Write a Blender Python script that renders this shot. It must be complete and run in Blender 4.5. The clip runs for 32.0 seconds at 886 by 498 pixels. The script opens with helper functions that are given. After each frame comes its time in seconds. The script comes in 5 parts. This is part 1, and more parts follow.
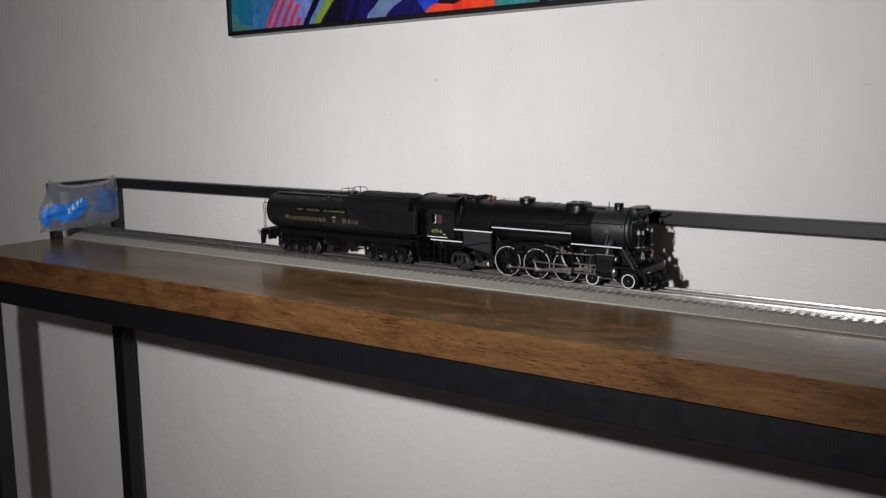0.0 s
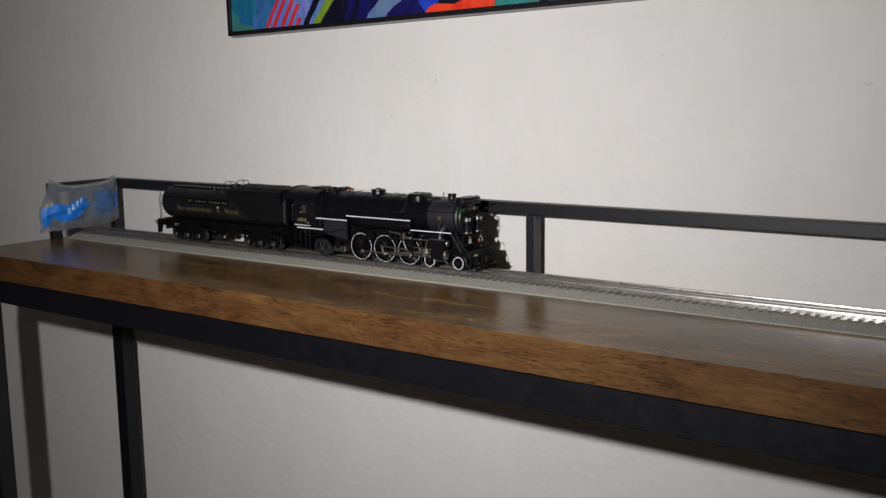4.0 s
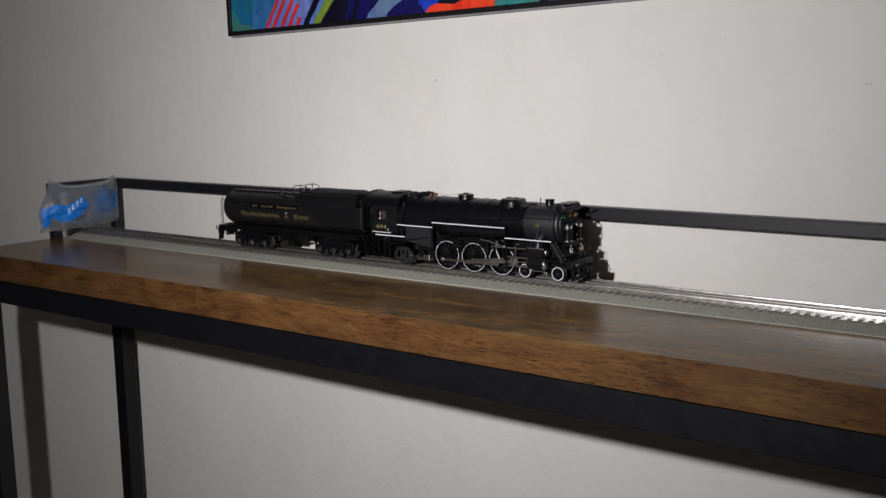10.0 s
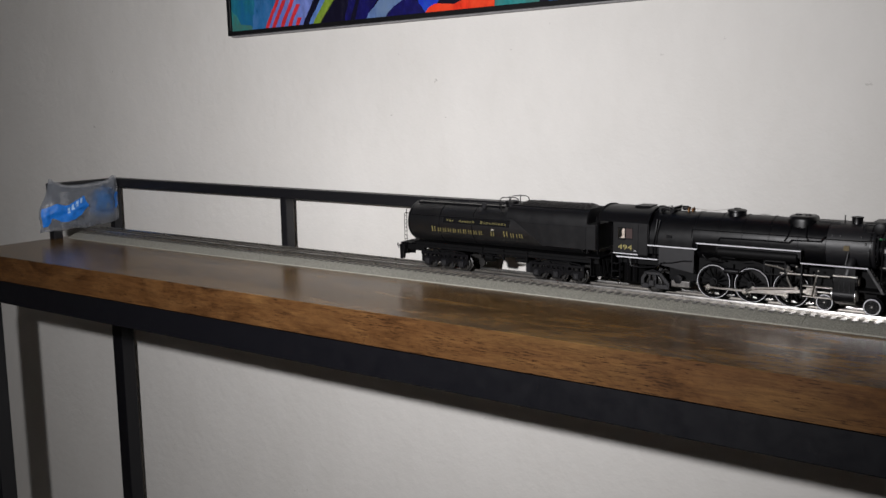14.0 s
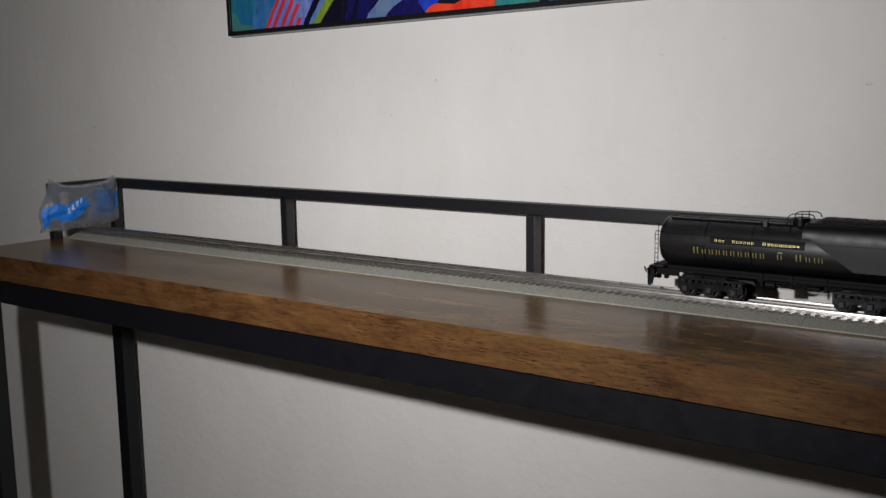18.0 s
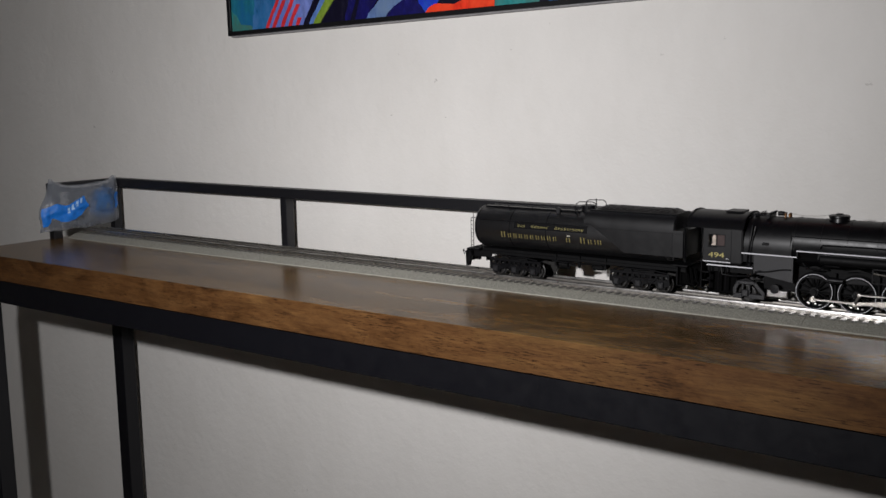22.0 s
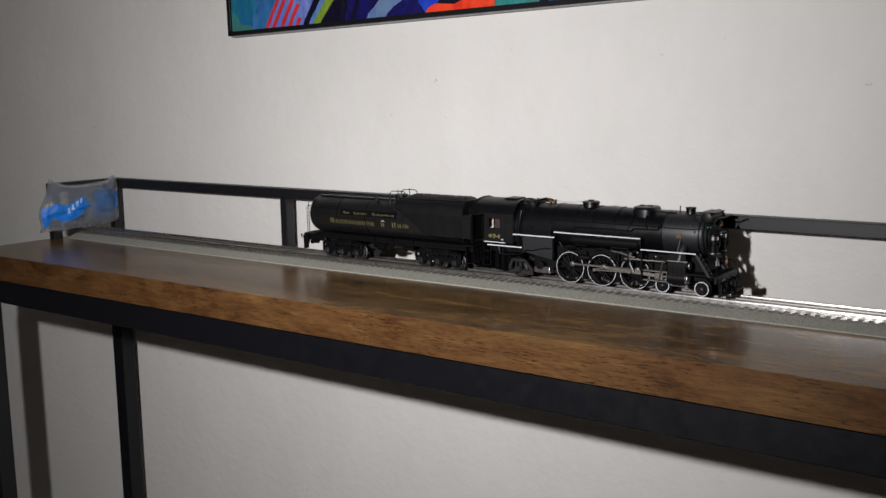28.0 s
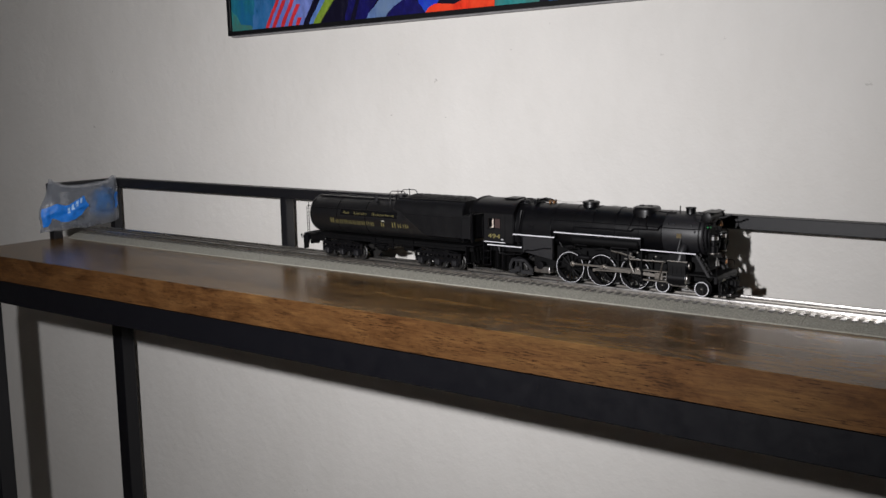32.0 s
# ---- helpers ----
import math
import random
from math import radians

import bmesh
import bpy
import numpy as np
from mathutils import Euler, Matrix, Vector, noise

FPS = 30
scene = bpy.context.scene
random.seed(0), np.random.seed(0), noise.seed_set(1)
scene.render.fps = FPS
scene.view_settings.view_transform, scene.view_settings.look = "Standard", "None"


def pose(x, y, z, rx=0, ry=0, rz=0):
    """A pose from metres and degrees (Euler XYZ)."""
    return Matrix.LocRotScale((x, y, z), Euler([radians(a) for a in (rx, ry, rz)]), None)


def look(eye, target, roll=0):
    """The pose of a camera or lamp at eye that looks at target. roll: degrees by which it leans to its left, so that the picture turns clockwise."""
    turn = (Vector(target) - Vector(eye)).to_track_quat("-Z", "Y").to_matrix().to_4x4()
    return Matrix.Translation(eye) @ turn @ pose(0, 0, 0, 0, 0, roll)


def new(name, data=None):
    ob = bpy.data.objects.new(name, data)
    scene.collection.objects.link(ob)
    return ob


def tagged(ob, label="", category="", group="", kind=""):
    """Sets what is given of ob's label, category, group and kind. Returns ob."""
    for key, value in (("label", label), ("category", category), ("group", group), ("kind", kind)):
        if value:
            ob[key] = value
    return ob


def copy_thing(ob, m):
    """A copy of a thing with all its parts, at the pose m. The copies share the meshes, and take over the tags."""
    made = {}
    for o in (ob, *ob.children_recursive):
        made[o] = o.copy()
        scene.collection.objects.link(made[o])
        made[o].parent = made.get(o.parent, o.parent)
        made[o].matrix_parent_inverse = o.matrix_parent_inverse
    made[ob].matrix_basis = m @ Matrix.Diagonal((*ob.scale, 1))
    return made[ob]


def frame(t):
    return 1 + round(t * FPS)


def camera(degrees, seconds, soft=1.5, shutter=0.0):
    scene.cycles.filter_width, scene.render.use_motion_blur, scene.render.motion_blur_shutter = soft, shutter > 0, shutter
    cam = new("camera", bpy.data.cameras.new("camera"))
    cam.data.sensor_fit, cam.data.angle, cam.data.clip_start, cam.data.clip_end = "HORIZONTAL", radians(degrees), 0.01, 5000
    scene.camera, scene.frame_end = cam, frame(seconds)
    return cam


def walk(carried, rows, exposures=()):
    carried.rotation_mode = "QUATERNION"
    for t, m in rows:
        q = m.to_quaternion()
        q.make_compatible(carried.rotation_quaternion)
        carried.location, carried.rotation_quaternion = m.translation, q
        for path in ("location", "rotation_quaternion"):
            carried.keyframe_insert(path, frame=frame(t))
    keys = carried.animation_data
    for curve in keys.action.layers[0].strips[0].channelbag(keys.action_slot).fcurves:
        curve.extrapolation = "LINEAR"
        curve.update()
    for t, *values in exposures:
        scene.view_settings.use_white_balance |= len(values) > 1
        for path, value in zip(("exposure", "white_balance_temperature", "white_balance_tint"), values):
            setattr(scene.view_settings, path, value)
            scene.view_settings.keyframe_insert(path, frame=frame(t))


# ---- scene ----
# The world's z = 0 is the floor; TOP is the height of the shelf board's upper face.
# x runs along the track, y towards the wall.
TOP = 0.80
RAIL = TOP + 0.0135          # top of the running rails
LINE = 0.052                 # y of the track's centre line
WALL = 0.142                 # y of the wall's face

# ---- camera, standing still ----
cam = camera(48.53, 32.0, soft=1.5)
YAW, PITCH = radians(35.676), radians(-8.8956)
EYE = Vector((0.53153, -1.01448, TOP + 0.24152))
AIM = EYE + Vector((-math.sin(YAW) * math.cos(PITCH), math.cos(YAW) * math.cos(PITCH), math.sin(PITCH)))
STAND = look(EYE, AIM, -0.80)
walk(cam, [(0.0, STAND), (32.0, STAND)], [(0.0, 0.0), (2.0, -0.03), (3.0, -0.07), (5.5, -0.15), (9.0, -0.17), (11.0, -0.13), (12.0, -0.07), (13.0, 0.0), (14.0, 0.0),
      (16.0, -0.10), (17.0, -0.19), (18.0, -0.26), (20.0, -0.28), (21.0, -0.23), (22.0, -0.18), (23.0, -0.10), (24.0, -0.05), (25.0, -0.01), (32.0, 0.0)])

# ---- light: one small lamp beside the camera, bounced by a closed unseen room ----
world = bpy.data.worlds.new("room_world")
world.use_nodes = True
world.node_tree.nodes["Background"].inputs[0].default_value = (0.9, 0.95, 1.0, 1)
world.node_tree.nodes["Background"].inputs[1].default_value = 0.02
scene.world = world
lamp_data = bpy.data.lights.new("video_light", "AREA")
lamp_data.shape, lamp_data.size = "DISK", 0.036
lamp_data.spread = radians(110)
lamp_data.energy = 6.15
lamp_data.color = (1.0, 0.985, 1.005)
video_light = new("video_light", lamp_data)
video_light.matrix_world = look((0.1274, -1.0354, TOP + 0.3244), (-0.45, 0.1, TOP + 0.09))


# ---- materials ----
def shader(name, color, rough=0.5, metal=0.0, spec=0.5):
    m = bpy.data.materials.new(name)
    m.use_nodes = True
    b = m.node_tree.nodes["Principled BSDF"]
    b.inputs["Base Color"].default_value = (*color, 1)
    b.inputs["Roughness"].default_value = rough
    b.inputs["Metallic"].default_value = metal
    b.inputs["Specular IOR Level"].default_value = spec
    return m


def node(m, kind, **values):
    n = m.node_tree.nodes.new(kind)
    for key, value in values.items():
        n.inputs[key].default_value = value
    return n


def link(m, a, out, b, into):
    m.node_tree.links.new(a.outputs[out], b.inputs[into])


def principled(m):
    return m.node_tree.nodes["Principled BSDF"]


def spots(m, scale, stretch=(1, 1, 1), detail=4.0, rough=0.6):
    """A noise in the object's own metres."""
    c = m.node_tree.nodes.new("ShaderNodeTexCoord")
    k = node(m, "ShaderNodeMapping", Scale=stretch)
    n = node(m, "ShaderNodeTexNoise", Scale=scale, Detail=detail, Roughness=rough)
    link(m, c, "Object", k, "Vector")
    link(m, k, "Vector", n, "Vector")
    return n


def ramp(m, source, stops, out="Fac"):
    r = m.node_tree.nodes.new("ShaderNodeValToRGB")
    while len(r.color_ramp.elements) < len(stops):
        r.color_ramp.elements.new(0.5)
    for e, (at, c) in zip(r.color_ramp.elements, stops):
        e.position, e.color = at, (*c, 1) if len(c) == 3 else c
    link(m, source, out, r, "Fac")
    return r


def blend(m, factor, a, b, mode="MIX", amount=None):
    n = m.node_tree.nodes.new("ShaderNodeMix")
    n.data_type, n.blend_type = "RGBA", mode
    if amount is not None:
        n.inputs[0].default_value = amount
    if factor is not None:
        m.node_tree.links.new(factor, n.inputs[0])
    m.node_tree.links.new(a, n.inputs[6])
    m.node_tree.links.new(b, n.inputs[7])
    return n


def relief(m, source, out, strength, distance, after=None):
    b = node(m, "ShaderNodeBump", Strength=strength, Distance=distance)
    link(m, source, out, b, "Height")
    if after:
        link(m, after, "Normal", b, "Normal")
    link(m, b, "Normal", principled(m), "Normal")
    return b


def worn(name, color, rough, metal=0.0, spread=0.25, scale=120.0, bump=0.0, spec=0.5):
    """A paint or metal with slight mottling in colour and gloss and, if wanted, a fine relief."""
    m = shader(name, color, rough, metal, spec)
    n = spots(m, scale)
    low = tuple(c * (1 - spread) for c in color)
    high = tuple(min(1, c * (1 + spread)) for c in color)
    link(m, ramp(m, n, [(0.3, low), (0.7, high)]), "Color", principled(m), "Base Color")
    g = spots(m, scale * 0.23)
    v = ramp(m, g, [(0.3, (max(0, rough - 0.04),) * 3), (0.7, (min(1, rough + 0.05),) * 3)])
    link(m, v, "Color", principled(m), "Roughness")
    if bump:
        relief(m, n, "Fac", bump, 0.0006)
    return m


def wall_paint(name, color):
    m = shader(name, color, 0.62)
    big, fine, peel = spots(m, 2.2), spots(m, 62, detail=3.0, rough=0.55), spots(m, 210, detail=2.0)
    tint = ramp(m, big, [(0.3, tuple(c * 0.955 for c in color)), (0.7, color)])
    flecks = ramp(m, spots(m, 14, detail=6.0, rough=0.8), [(0.25, (0.84, 0.82, 0.79)), (0.31, (1, 1, 1))])
    both = blend(m, None, tint.outputs["Color"], flecks.outputs["Color"], "MULTIPLY", 0.6)
    smudge = ramp(m, spots(m, 9, (1, 1, 0.55), 5.0, 0.7), [(0.34, (0.965, 0.963, 0.958)), (0.54, (1, 1, 1)), (0.70, (1.025, 1.025, 1.025))])
    both = blend(m, None, both.outputs[2], smudge.outputs["Color"], "MULTIPLY", 1.0)
    m.node_tree.links.new(both.outputs[2], principled(m).inputs["Base Color"])
    pits = m.node_tree.nodes.new("ShaderNodeTexVoronoi")
    pits.inputs["Scale"].default_value = 8.5
    where = m.node_tree.nodes.new("ShaderNodeTexCoord")
    jog = spots(m, 90, detail=3.0)
    shove = node(m, "ShaderNodeVectorMath")
    shove.operation = "MULTIPLY_ADD"
    shove.inputs[1].default_value = (0.022,) * 3
    link(m, jog, "Color", shove, 0)
    flat = m.node_tree.nodes.new("ShaderNodeSeparateXYZ")
    plane = m.node_tree.nodes.new("ShaderNodeCombineXYZ")
    link(m, where, "Object", flat, "Vector")
    link(m, flat, "X", plane, "X")
    link(m, flat, "Z", plane, "Y")
    link(m, plane, "Vector", shove, 2)
    link(m, shove, "Vector", pits, "Vector")
    pits.voronoi_dimensions = "2D"
    chip = ramp(m, pits, [(0.009, (0.70, 0.69, 0.68)), (0.016, (1, 1, 1))], "Distance")
    few = ramp(m, spots(m, 3.1), [(0.50, (0, 0, 0)), (0.56, (1, 1, 1))])
    both = blend(m, few.outputs["Color"], both.outputs[2], blend(m, None, both.outputs[2], chip.outputs["Color"], "MULTIPLY", 1.0).outputs[2])
    m.node_tree.links.new(both.outputs[2], principled(m).inputs["Base Color"])
    first = relief(m, fine, "Fac", 0.19, 0.0050)
    relief(m, peel, "Fac", 0.20, 0.0014, first)
    return m


def rustic_board(name, dark, mid, light, streaks, rough, dash=0.16, knot=0.8, blotch=0.8):
    """Printed rustic oak: long grain, drifting streaks, clustered dark dashes, small knots."""
    m = shader(name, mid, rough[0], spec=0.33)
    grain = spots(m, 190, (0.09, 1.0, 1.0), 10.0, 0.86)
    grain.inputs["Distortion"].default_value = 0.5
    tone = ramp(m, grain, [(0.30, dark), (0.50, mid), (0.68, light)])
    drift = spots(m, 12, (0.50, 1.5, 1.5), 9.0, 0.78)
    drift.inputs["Distortion"].default_value = 0.8
    wide = ramp(m, drift, streaks)
    mixed = blend(m, None, tone.outputs["Color"], wide.outputs["Color"], "MULTIPLY", 1.0)
    mottle = ramp(m, spots(m, 46, (0.33, 1.0, 1.0), 6.0, 0.7), [(0.36, (0.58, 0.57, 0.57)), (0.52, (1, 1, 1)), (0.68, (1.22, 1.24, 1.26))])
    mixed = blend(m, None, mixed.outputs[2], mottle.outputs["Color"], "MULTIPLY", blotch)
    dashes = ramp(m, spots(m, 900, (0.075, 1.0, 1.0), 4.0, 0.70), [(0.405, (dash, dash * 0.82, dash * 0.76)), (0.432, (1, 1, 1))])
    flock = ramp(m, spots(m, 17, (0.6, 1.3, 1.3), 4.0, 0.65), [(0.42, (0.16, 0.16, 0.16)), (0.57, (1, 1, 1))])
    ticked = blend(m, flock.outputs["Color"], mixed.outputs[2], dashes.outputs["Color"], "MULTIPLY")
    knots = ramp(m, spots(m, 26, (0.45, 1.0, 1.0), 8.0, 0.82), [(0.315, (0.14, 0.12, 0.11)), (0.39, (1, 1, 1))])
    last = blend(m, None, ticked.outputs[2], knots.outputs["Color"], "MULTIPLY", knot)
    m.node_tree.links.new(last.outputs[2], principled(m).inputs["Base Color"])
    gloss = ramp(m, grain, [(0.3, (rough[1],) * 3), (0.7, (rough[0],) * 3)])
    link(m, gloss, "Color", principled(m), "Roughness")
    relief(m, grain, "Fac", 0.05, 0.0004)
    return m


M_WALL = wall_paint("wall_paint", (0.74, 0.72, 0.685))
# Unseen walls, ceiling and floor: tones set so their bounce fills the shadows.
M_BOUNCE = wall_paint("bounce_paint", (0.70, 0.66, 0.60))
M_FLOOR = worn("unseen_floor", (0.30, 0.285, 0.27), 0.45, scale=9.0)
M_WOOD = rustic_board("rustic_board", (0.060, 0.032, 0.011), (0.178, 0.096, 0.031), (0.235, 0.140, 0.052),
                      [(0.36, (0.26, 0.26, 0.27)), (0.46, (0.74, 0.73, 0.73)), (0.54, (1.0, 1.0, 1.0)), (0.66, (1.35, 1.42, 1.40))], (0.215, 0.275))
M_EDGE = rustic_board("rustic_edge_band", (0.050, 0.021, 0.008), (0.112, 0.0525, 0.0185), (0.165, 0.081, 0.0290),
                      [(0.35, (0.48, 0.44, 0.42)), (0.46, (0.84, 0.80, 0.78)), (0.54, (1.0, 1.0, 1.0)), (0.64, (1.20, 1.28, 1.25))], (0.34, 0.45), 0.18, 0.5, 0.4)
M_STEEL = worn("black_powder_coat", (0.0042, 0.0042, 0.0062), 0.42, spread=0.05, scale=300, spec=0.4)
M_GUARD = worn("black_rail_paint", (0.0065, 0.0065, 0.0085), 0.46, spread=0.15, scale=900, bump=0.05)
M_BED = worn("grey_roadbed", (0.300, 0.292, 0.250), 0.70, spread=0.42, scale=620, bump=1.0)
M_TIE = worn("track_tie", (0.078, 0.073, 0.066), 0.30, spread=0.3, scale=500, bump=0.05, spec=0.6)
M_RAIL = worn("rail_steel", (0.74, 0.72, 0.70), 0.29, metal=1.0, spread=0.12, scale=300)
M_WEB = worn("oxidised_rail_side", (0.70, 0.67, 0.63), 0.30, metal=1.0, spread=0.3, scale=260)
M_MIDRAIL = worn("blackened_rail", (0.24, 0.225, 0.205), 0.40, metal=0.8, spread=0.2, scale=300)


# ---- mesh helpers ----
def part(name, bm, material, parent=None, label="", smooth=False):
    """One bmesh as one mesh object, under a thing or a part."""
    bmesh.ops.recalc_face_normals(bm, faces=bm.faces)
    me = bpy.data.meshes.new(name)
    bm.to_mesh(me)
    bm.free()
    me.materials.append(material)
    if smooth:
        me.shade_smooth()
        me.set_sharp_from_angle(angle=radians(38))
    ob = new(name, me)
    if parent:
        ob.parent = parent
    return tagged(ob, label)


def thing(name, at=(0, 0, 0), label="", category="", group="", kind=""):
    ob = new(name)
    ob.location = at
    ob.empty_display_size = 0.02
    return tagged(ob, label, category, group, kind)


def box(bm, x0, x1, y0, y1, z0, z1, bevel=0.0, seg=1):
    made = bmesh.ops.create_cube(bm, size=1, matrix=Matrix.Translation(((x0 + x1) / 2, (y0 + y1) / 2, (z0 + z1) / 2))
                                 @ Matrix.Diagonal((abs(x1 - x0), abs(y1 - y0), abs(z1 - z0), 1)))
    if bevel:
        edges = list({e for v in made["verts"] for e in v.link_edges})
        bmesh.ops.bevel(bm, geom=edges, offset=bevel, segments=seg, affect="EDGES", profile=0.5)
    return bm


def bar(bm, a, b, r0, r1=None, seg=12, caps=True):
    """A round bar or cone from a to b."""
    a, b = Vector(a), Vector(b)
    d = b - a
    m = Matrix.Translation((a + b) / 2) @ d.to_track_quat("Z", "Y").to_matrix().to_4x4()
    bmesh.ops.create_cone(bm, cap_ends=caps, segments=seg, radius1=r0, radius2=r0 if r1 is None else r1,
                          depth=d.length, matrix=m)
    return bm


def pipe(bm, points, r, seg=6):
    """A bent pipe through points."""
    points = [Vector(q) for q in points]
    rings = []
    for i, q in enumerate(points):
        d = (points[min(i + 1, len(points) - 1)] - points[max(i - 1, 0)]).normalized()
        t = d.to_track_quat("Z", "Y").to_matrix()
        rings.append([bm.verts.new(q + t @ Vector((r * math.cos(2 * math.pi * k / seg), r * math.sin(2 * math.pi * k / seg), 0)))
                      for k in range(seg)])
    for a, b in zip(rings, rings[1:]):
        for k in range(seg):
            bm.faces.new((a[k], a[(k + 1) % seg], b[(k + 1) % seg], b[k]))
    bm.faces.new(rings[0])
    bm.faces.new(rings[-1])
    return bm


def lathe(bm, axis, at, profile, seg=32):
    """Turns (along, radius) pairs about an axis 'x', 'y' or 'z' through at."""
    at = Vector(at)
    basis = {"x": ((1, 0, 0), (0, 1, 0), (0, 0, 1)), "y": ((0, 1, 0), (1, 0, 0), (0, 0, 1)), "z": ((0, 0, 1), (1, 0, 0), (0, 1, 0))}
    u, v, w = (Vector(q) for q in basis[axis])
    rings = []
    for along, r in profile:
        if r <= 1e-6:
            rings.append([bm.verts.new(at + u * along)])
        else:
            rings.append([bm.verts.new(at + u * along + v * (r * math.cos(2 * math.pi * k / seg)) + w * (r * math.sin(2 * math.pi * k / seg)))
                          for k in range(seg)])
    for a, b in zip(rings, rings[1:]):
        for k in range(seg):
            j = (k + 1) % seg
            if len(a) == 1 and len(b) > 1:
                bm.faces.new((a[0], b[k], b[j]))
            elif len(b) == 1 and len(a) > 1:
                bm.faces.new((a[k], a[j], b[0]))
            elif len(a) > 1:
                bm.faces.new((a[k], a[j], b[j], b[k]))
    closed = profile[0] == profile[-1]
    for ring in (() if closed else (rings[0], rings[-1])):
        if len(ring) > 1:
            bm.faces.new(ring)
    return bm


def extrude(bm, outline, axis, lo, hi):
    """A prism: outline is (a, b) pairs in the plane across the axis ('x': y,z; 'y': x,z; 'z': x,y)."""
    def place(a, b, c):
        return {"x": (c, a, b), "y": (a, c, b), "z": (a, b, c)}[axis]
    low = [bm.verts.new(place(a, b, lo)) for a, b in outline]
    high = [bm.verts.new(place(a, b, hi)) for a, b in outline]
    n = len(outline)
    for i in range(n):
        bm.faces.new((low[i], low[(i + 1) % n], high[(i + 1) % n], high[i]))
    bm.faces.new(low)
    bm.faces.new(high[::-1])
    return bm


def mesh():
    return bmesh.new()


# ---- the room: only the north wall shows, the rest is added to bounce light ----
def structure(name, m, *size, label=""):
    return tagged(part(name, box(mesh(), *size), m), label, name.split("_")[0], kind="structure")


structure("wall_north", M_WALL, -2.6, 2.4, WALL, WALL + 0.12, 0.0, 2.5, label="off-white painted wall with fine roller texture")
structure("wall_south", M_BOUNCE, -2.6, 2.4, -3.12, -3.0, 0.0, 2.5, label="unseen wall across the room, added to bounce light")
structure("wall_west", M_BOUNCE, -2.72, -2.6, -3.12, WALL + 0.12, 0.0, 2.5, label="unseen end wall, added to bounce light")
structure("wall_east", M_BOUNCE, 2.4, 2.52, -3.12, WALL + 0.12, 0.0, 2.5, label="unseen end wall, added to bounce light")
structure("floor", M_FLOOR, -2.72, 2.52, -3.12, WALL + 0.12, -0.06, 0.0, label="plain dark grey floor, unseen, toned for bounced light")
structure("ceiling", M_BOUNCE, -2.72, 2.52, -3.12, WALL + 0.12, 2.5, 2.56, label="unseen ceiling, added to bounce light")


# ---- the shelf table ----
X0, X1 = -1.041, 1.044
Y0, Y1 = -0.1793, 0.128
table = thing("console_table", (0, 0, 0), "long console table with rustic brown board on black steel frame", "table")
part("tabletop", box(mesh(), X0 + 0.0008, X1 - 0.0008, Y0 + 0.0008, Y1, TOP - 0.0392, TOP, 0.0002, 1), M_WOOD, table, "rustic brown wood-grain board")
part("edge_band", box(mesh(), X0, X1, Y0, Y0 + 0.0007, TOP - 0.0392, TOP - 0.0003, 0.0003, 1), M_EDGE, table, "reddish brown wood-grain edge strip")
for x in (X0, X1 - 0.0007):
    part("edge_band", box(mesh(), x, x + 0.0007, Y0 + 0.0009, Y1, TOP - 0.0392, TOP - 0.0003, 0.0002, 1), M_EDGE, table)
APRON = -0.167
LEGX = (-1.033, 0.985)
part("apron", box(mesh(), X0 + 0.012, X1 - 0.012, APRON, APRON + 0.03, TOP - 0.0804, TOP - 0.0396, 0.0015, 2), M_STEEL, table, "black steel front beam")
part("apron", box(mesh(), X0 + 0.012, X1 - 0.012, 0.094, 0.124, TOP - 0.0804, TOP - 0.0396, 0.0015, 2), M_STEEL, table)
for x in LEGX:
    part("end_beam", box(mesh(), x, x + 0.028, APRON + 0.0304, 0.0936, TOP - 0.0804, TOP - 0.0396, 0.0015, 2), M_STEEL, table)
    for y in (APRON, 0.090):
        leg = part("leg", box(mesh(), x, x + 0.028, y, y + 0.028, 0.012, TOP - 0.0808, 0.0015, 2), M_STEEL, table, "square black steel leg")
        part("foot", lathe(mesh(), "z", (x + 0.015, y + 0.015, 0), [(0.0, 0.012), (0.012, 0.010)], 16), M_STEEL, leg)

# ---- the guard rail on the board's back and end ----
guard = thing("guard_rail", (0, 0, 0), "low black steel guard rail along the board's back edge", "rail")
RB, RF = 0.1255, 0.1075        # back and front face
RZ0, RZ1 = TOP + 0.0822, TOP + 0.0982
XL = -1.0385
part("top_rail", box(mesh(), XL, 1.036, RF, RB, RZ0, RZ1, 0.0012, 2), M_GUARD, guard)
part("end_rail", box(mesh(), XL, XL + 0.018, -0.021, RF - 0.0003, RZ0, RZ1, 0.0012, 2), M_GUARD, guard)
part("end_rail", box(mesh(), 1.018, 1.036, -0.021, RF - 0.0003, RZ0, RZ1, 0.0012, 2), M_GUARD, guard)
for x in (XL - 0.002, -0.5948, -0.1378, 0.365, 1.021):
    part("post", box(mesh(), x, x + 0.0139, RF + 0.0004, RB - 0.0004, TOP, RZ0, 0.001, 2), M_GUARD, guard)
for x in (XL, 1.021):
    part("post", box(mesh(), x, x + 0.0145, -0.0206, -0.0030, TOP, RZ0, 0.001, 2), M_GUARD, guard)


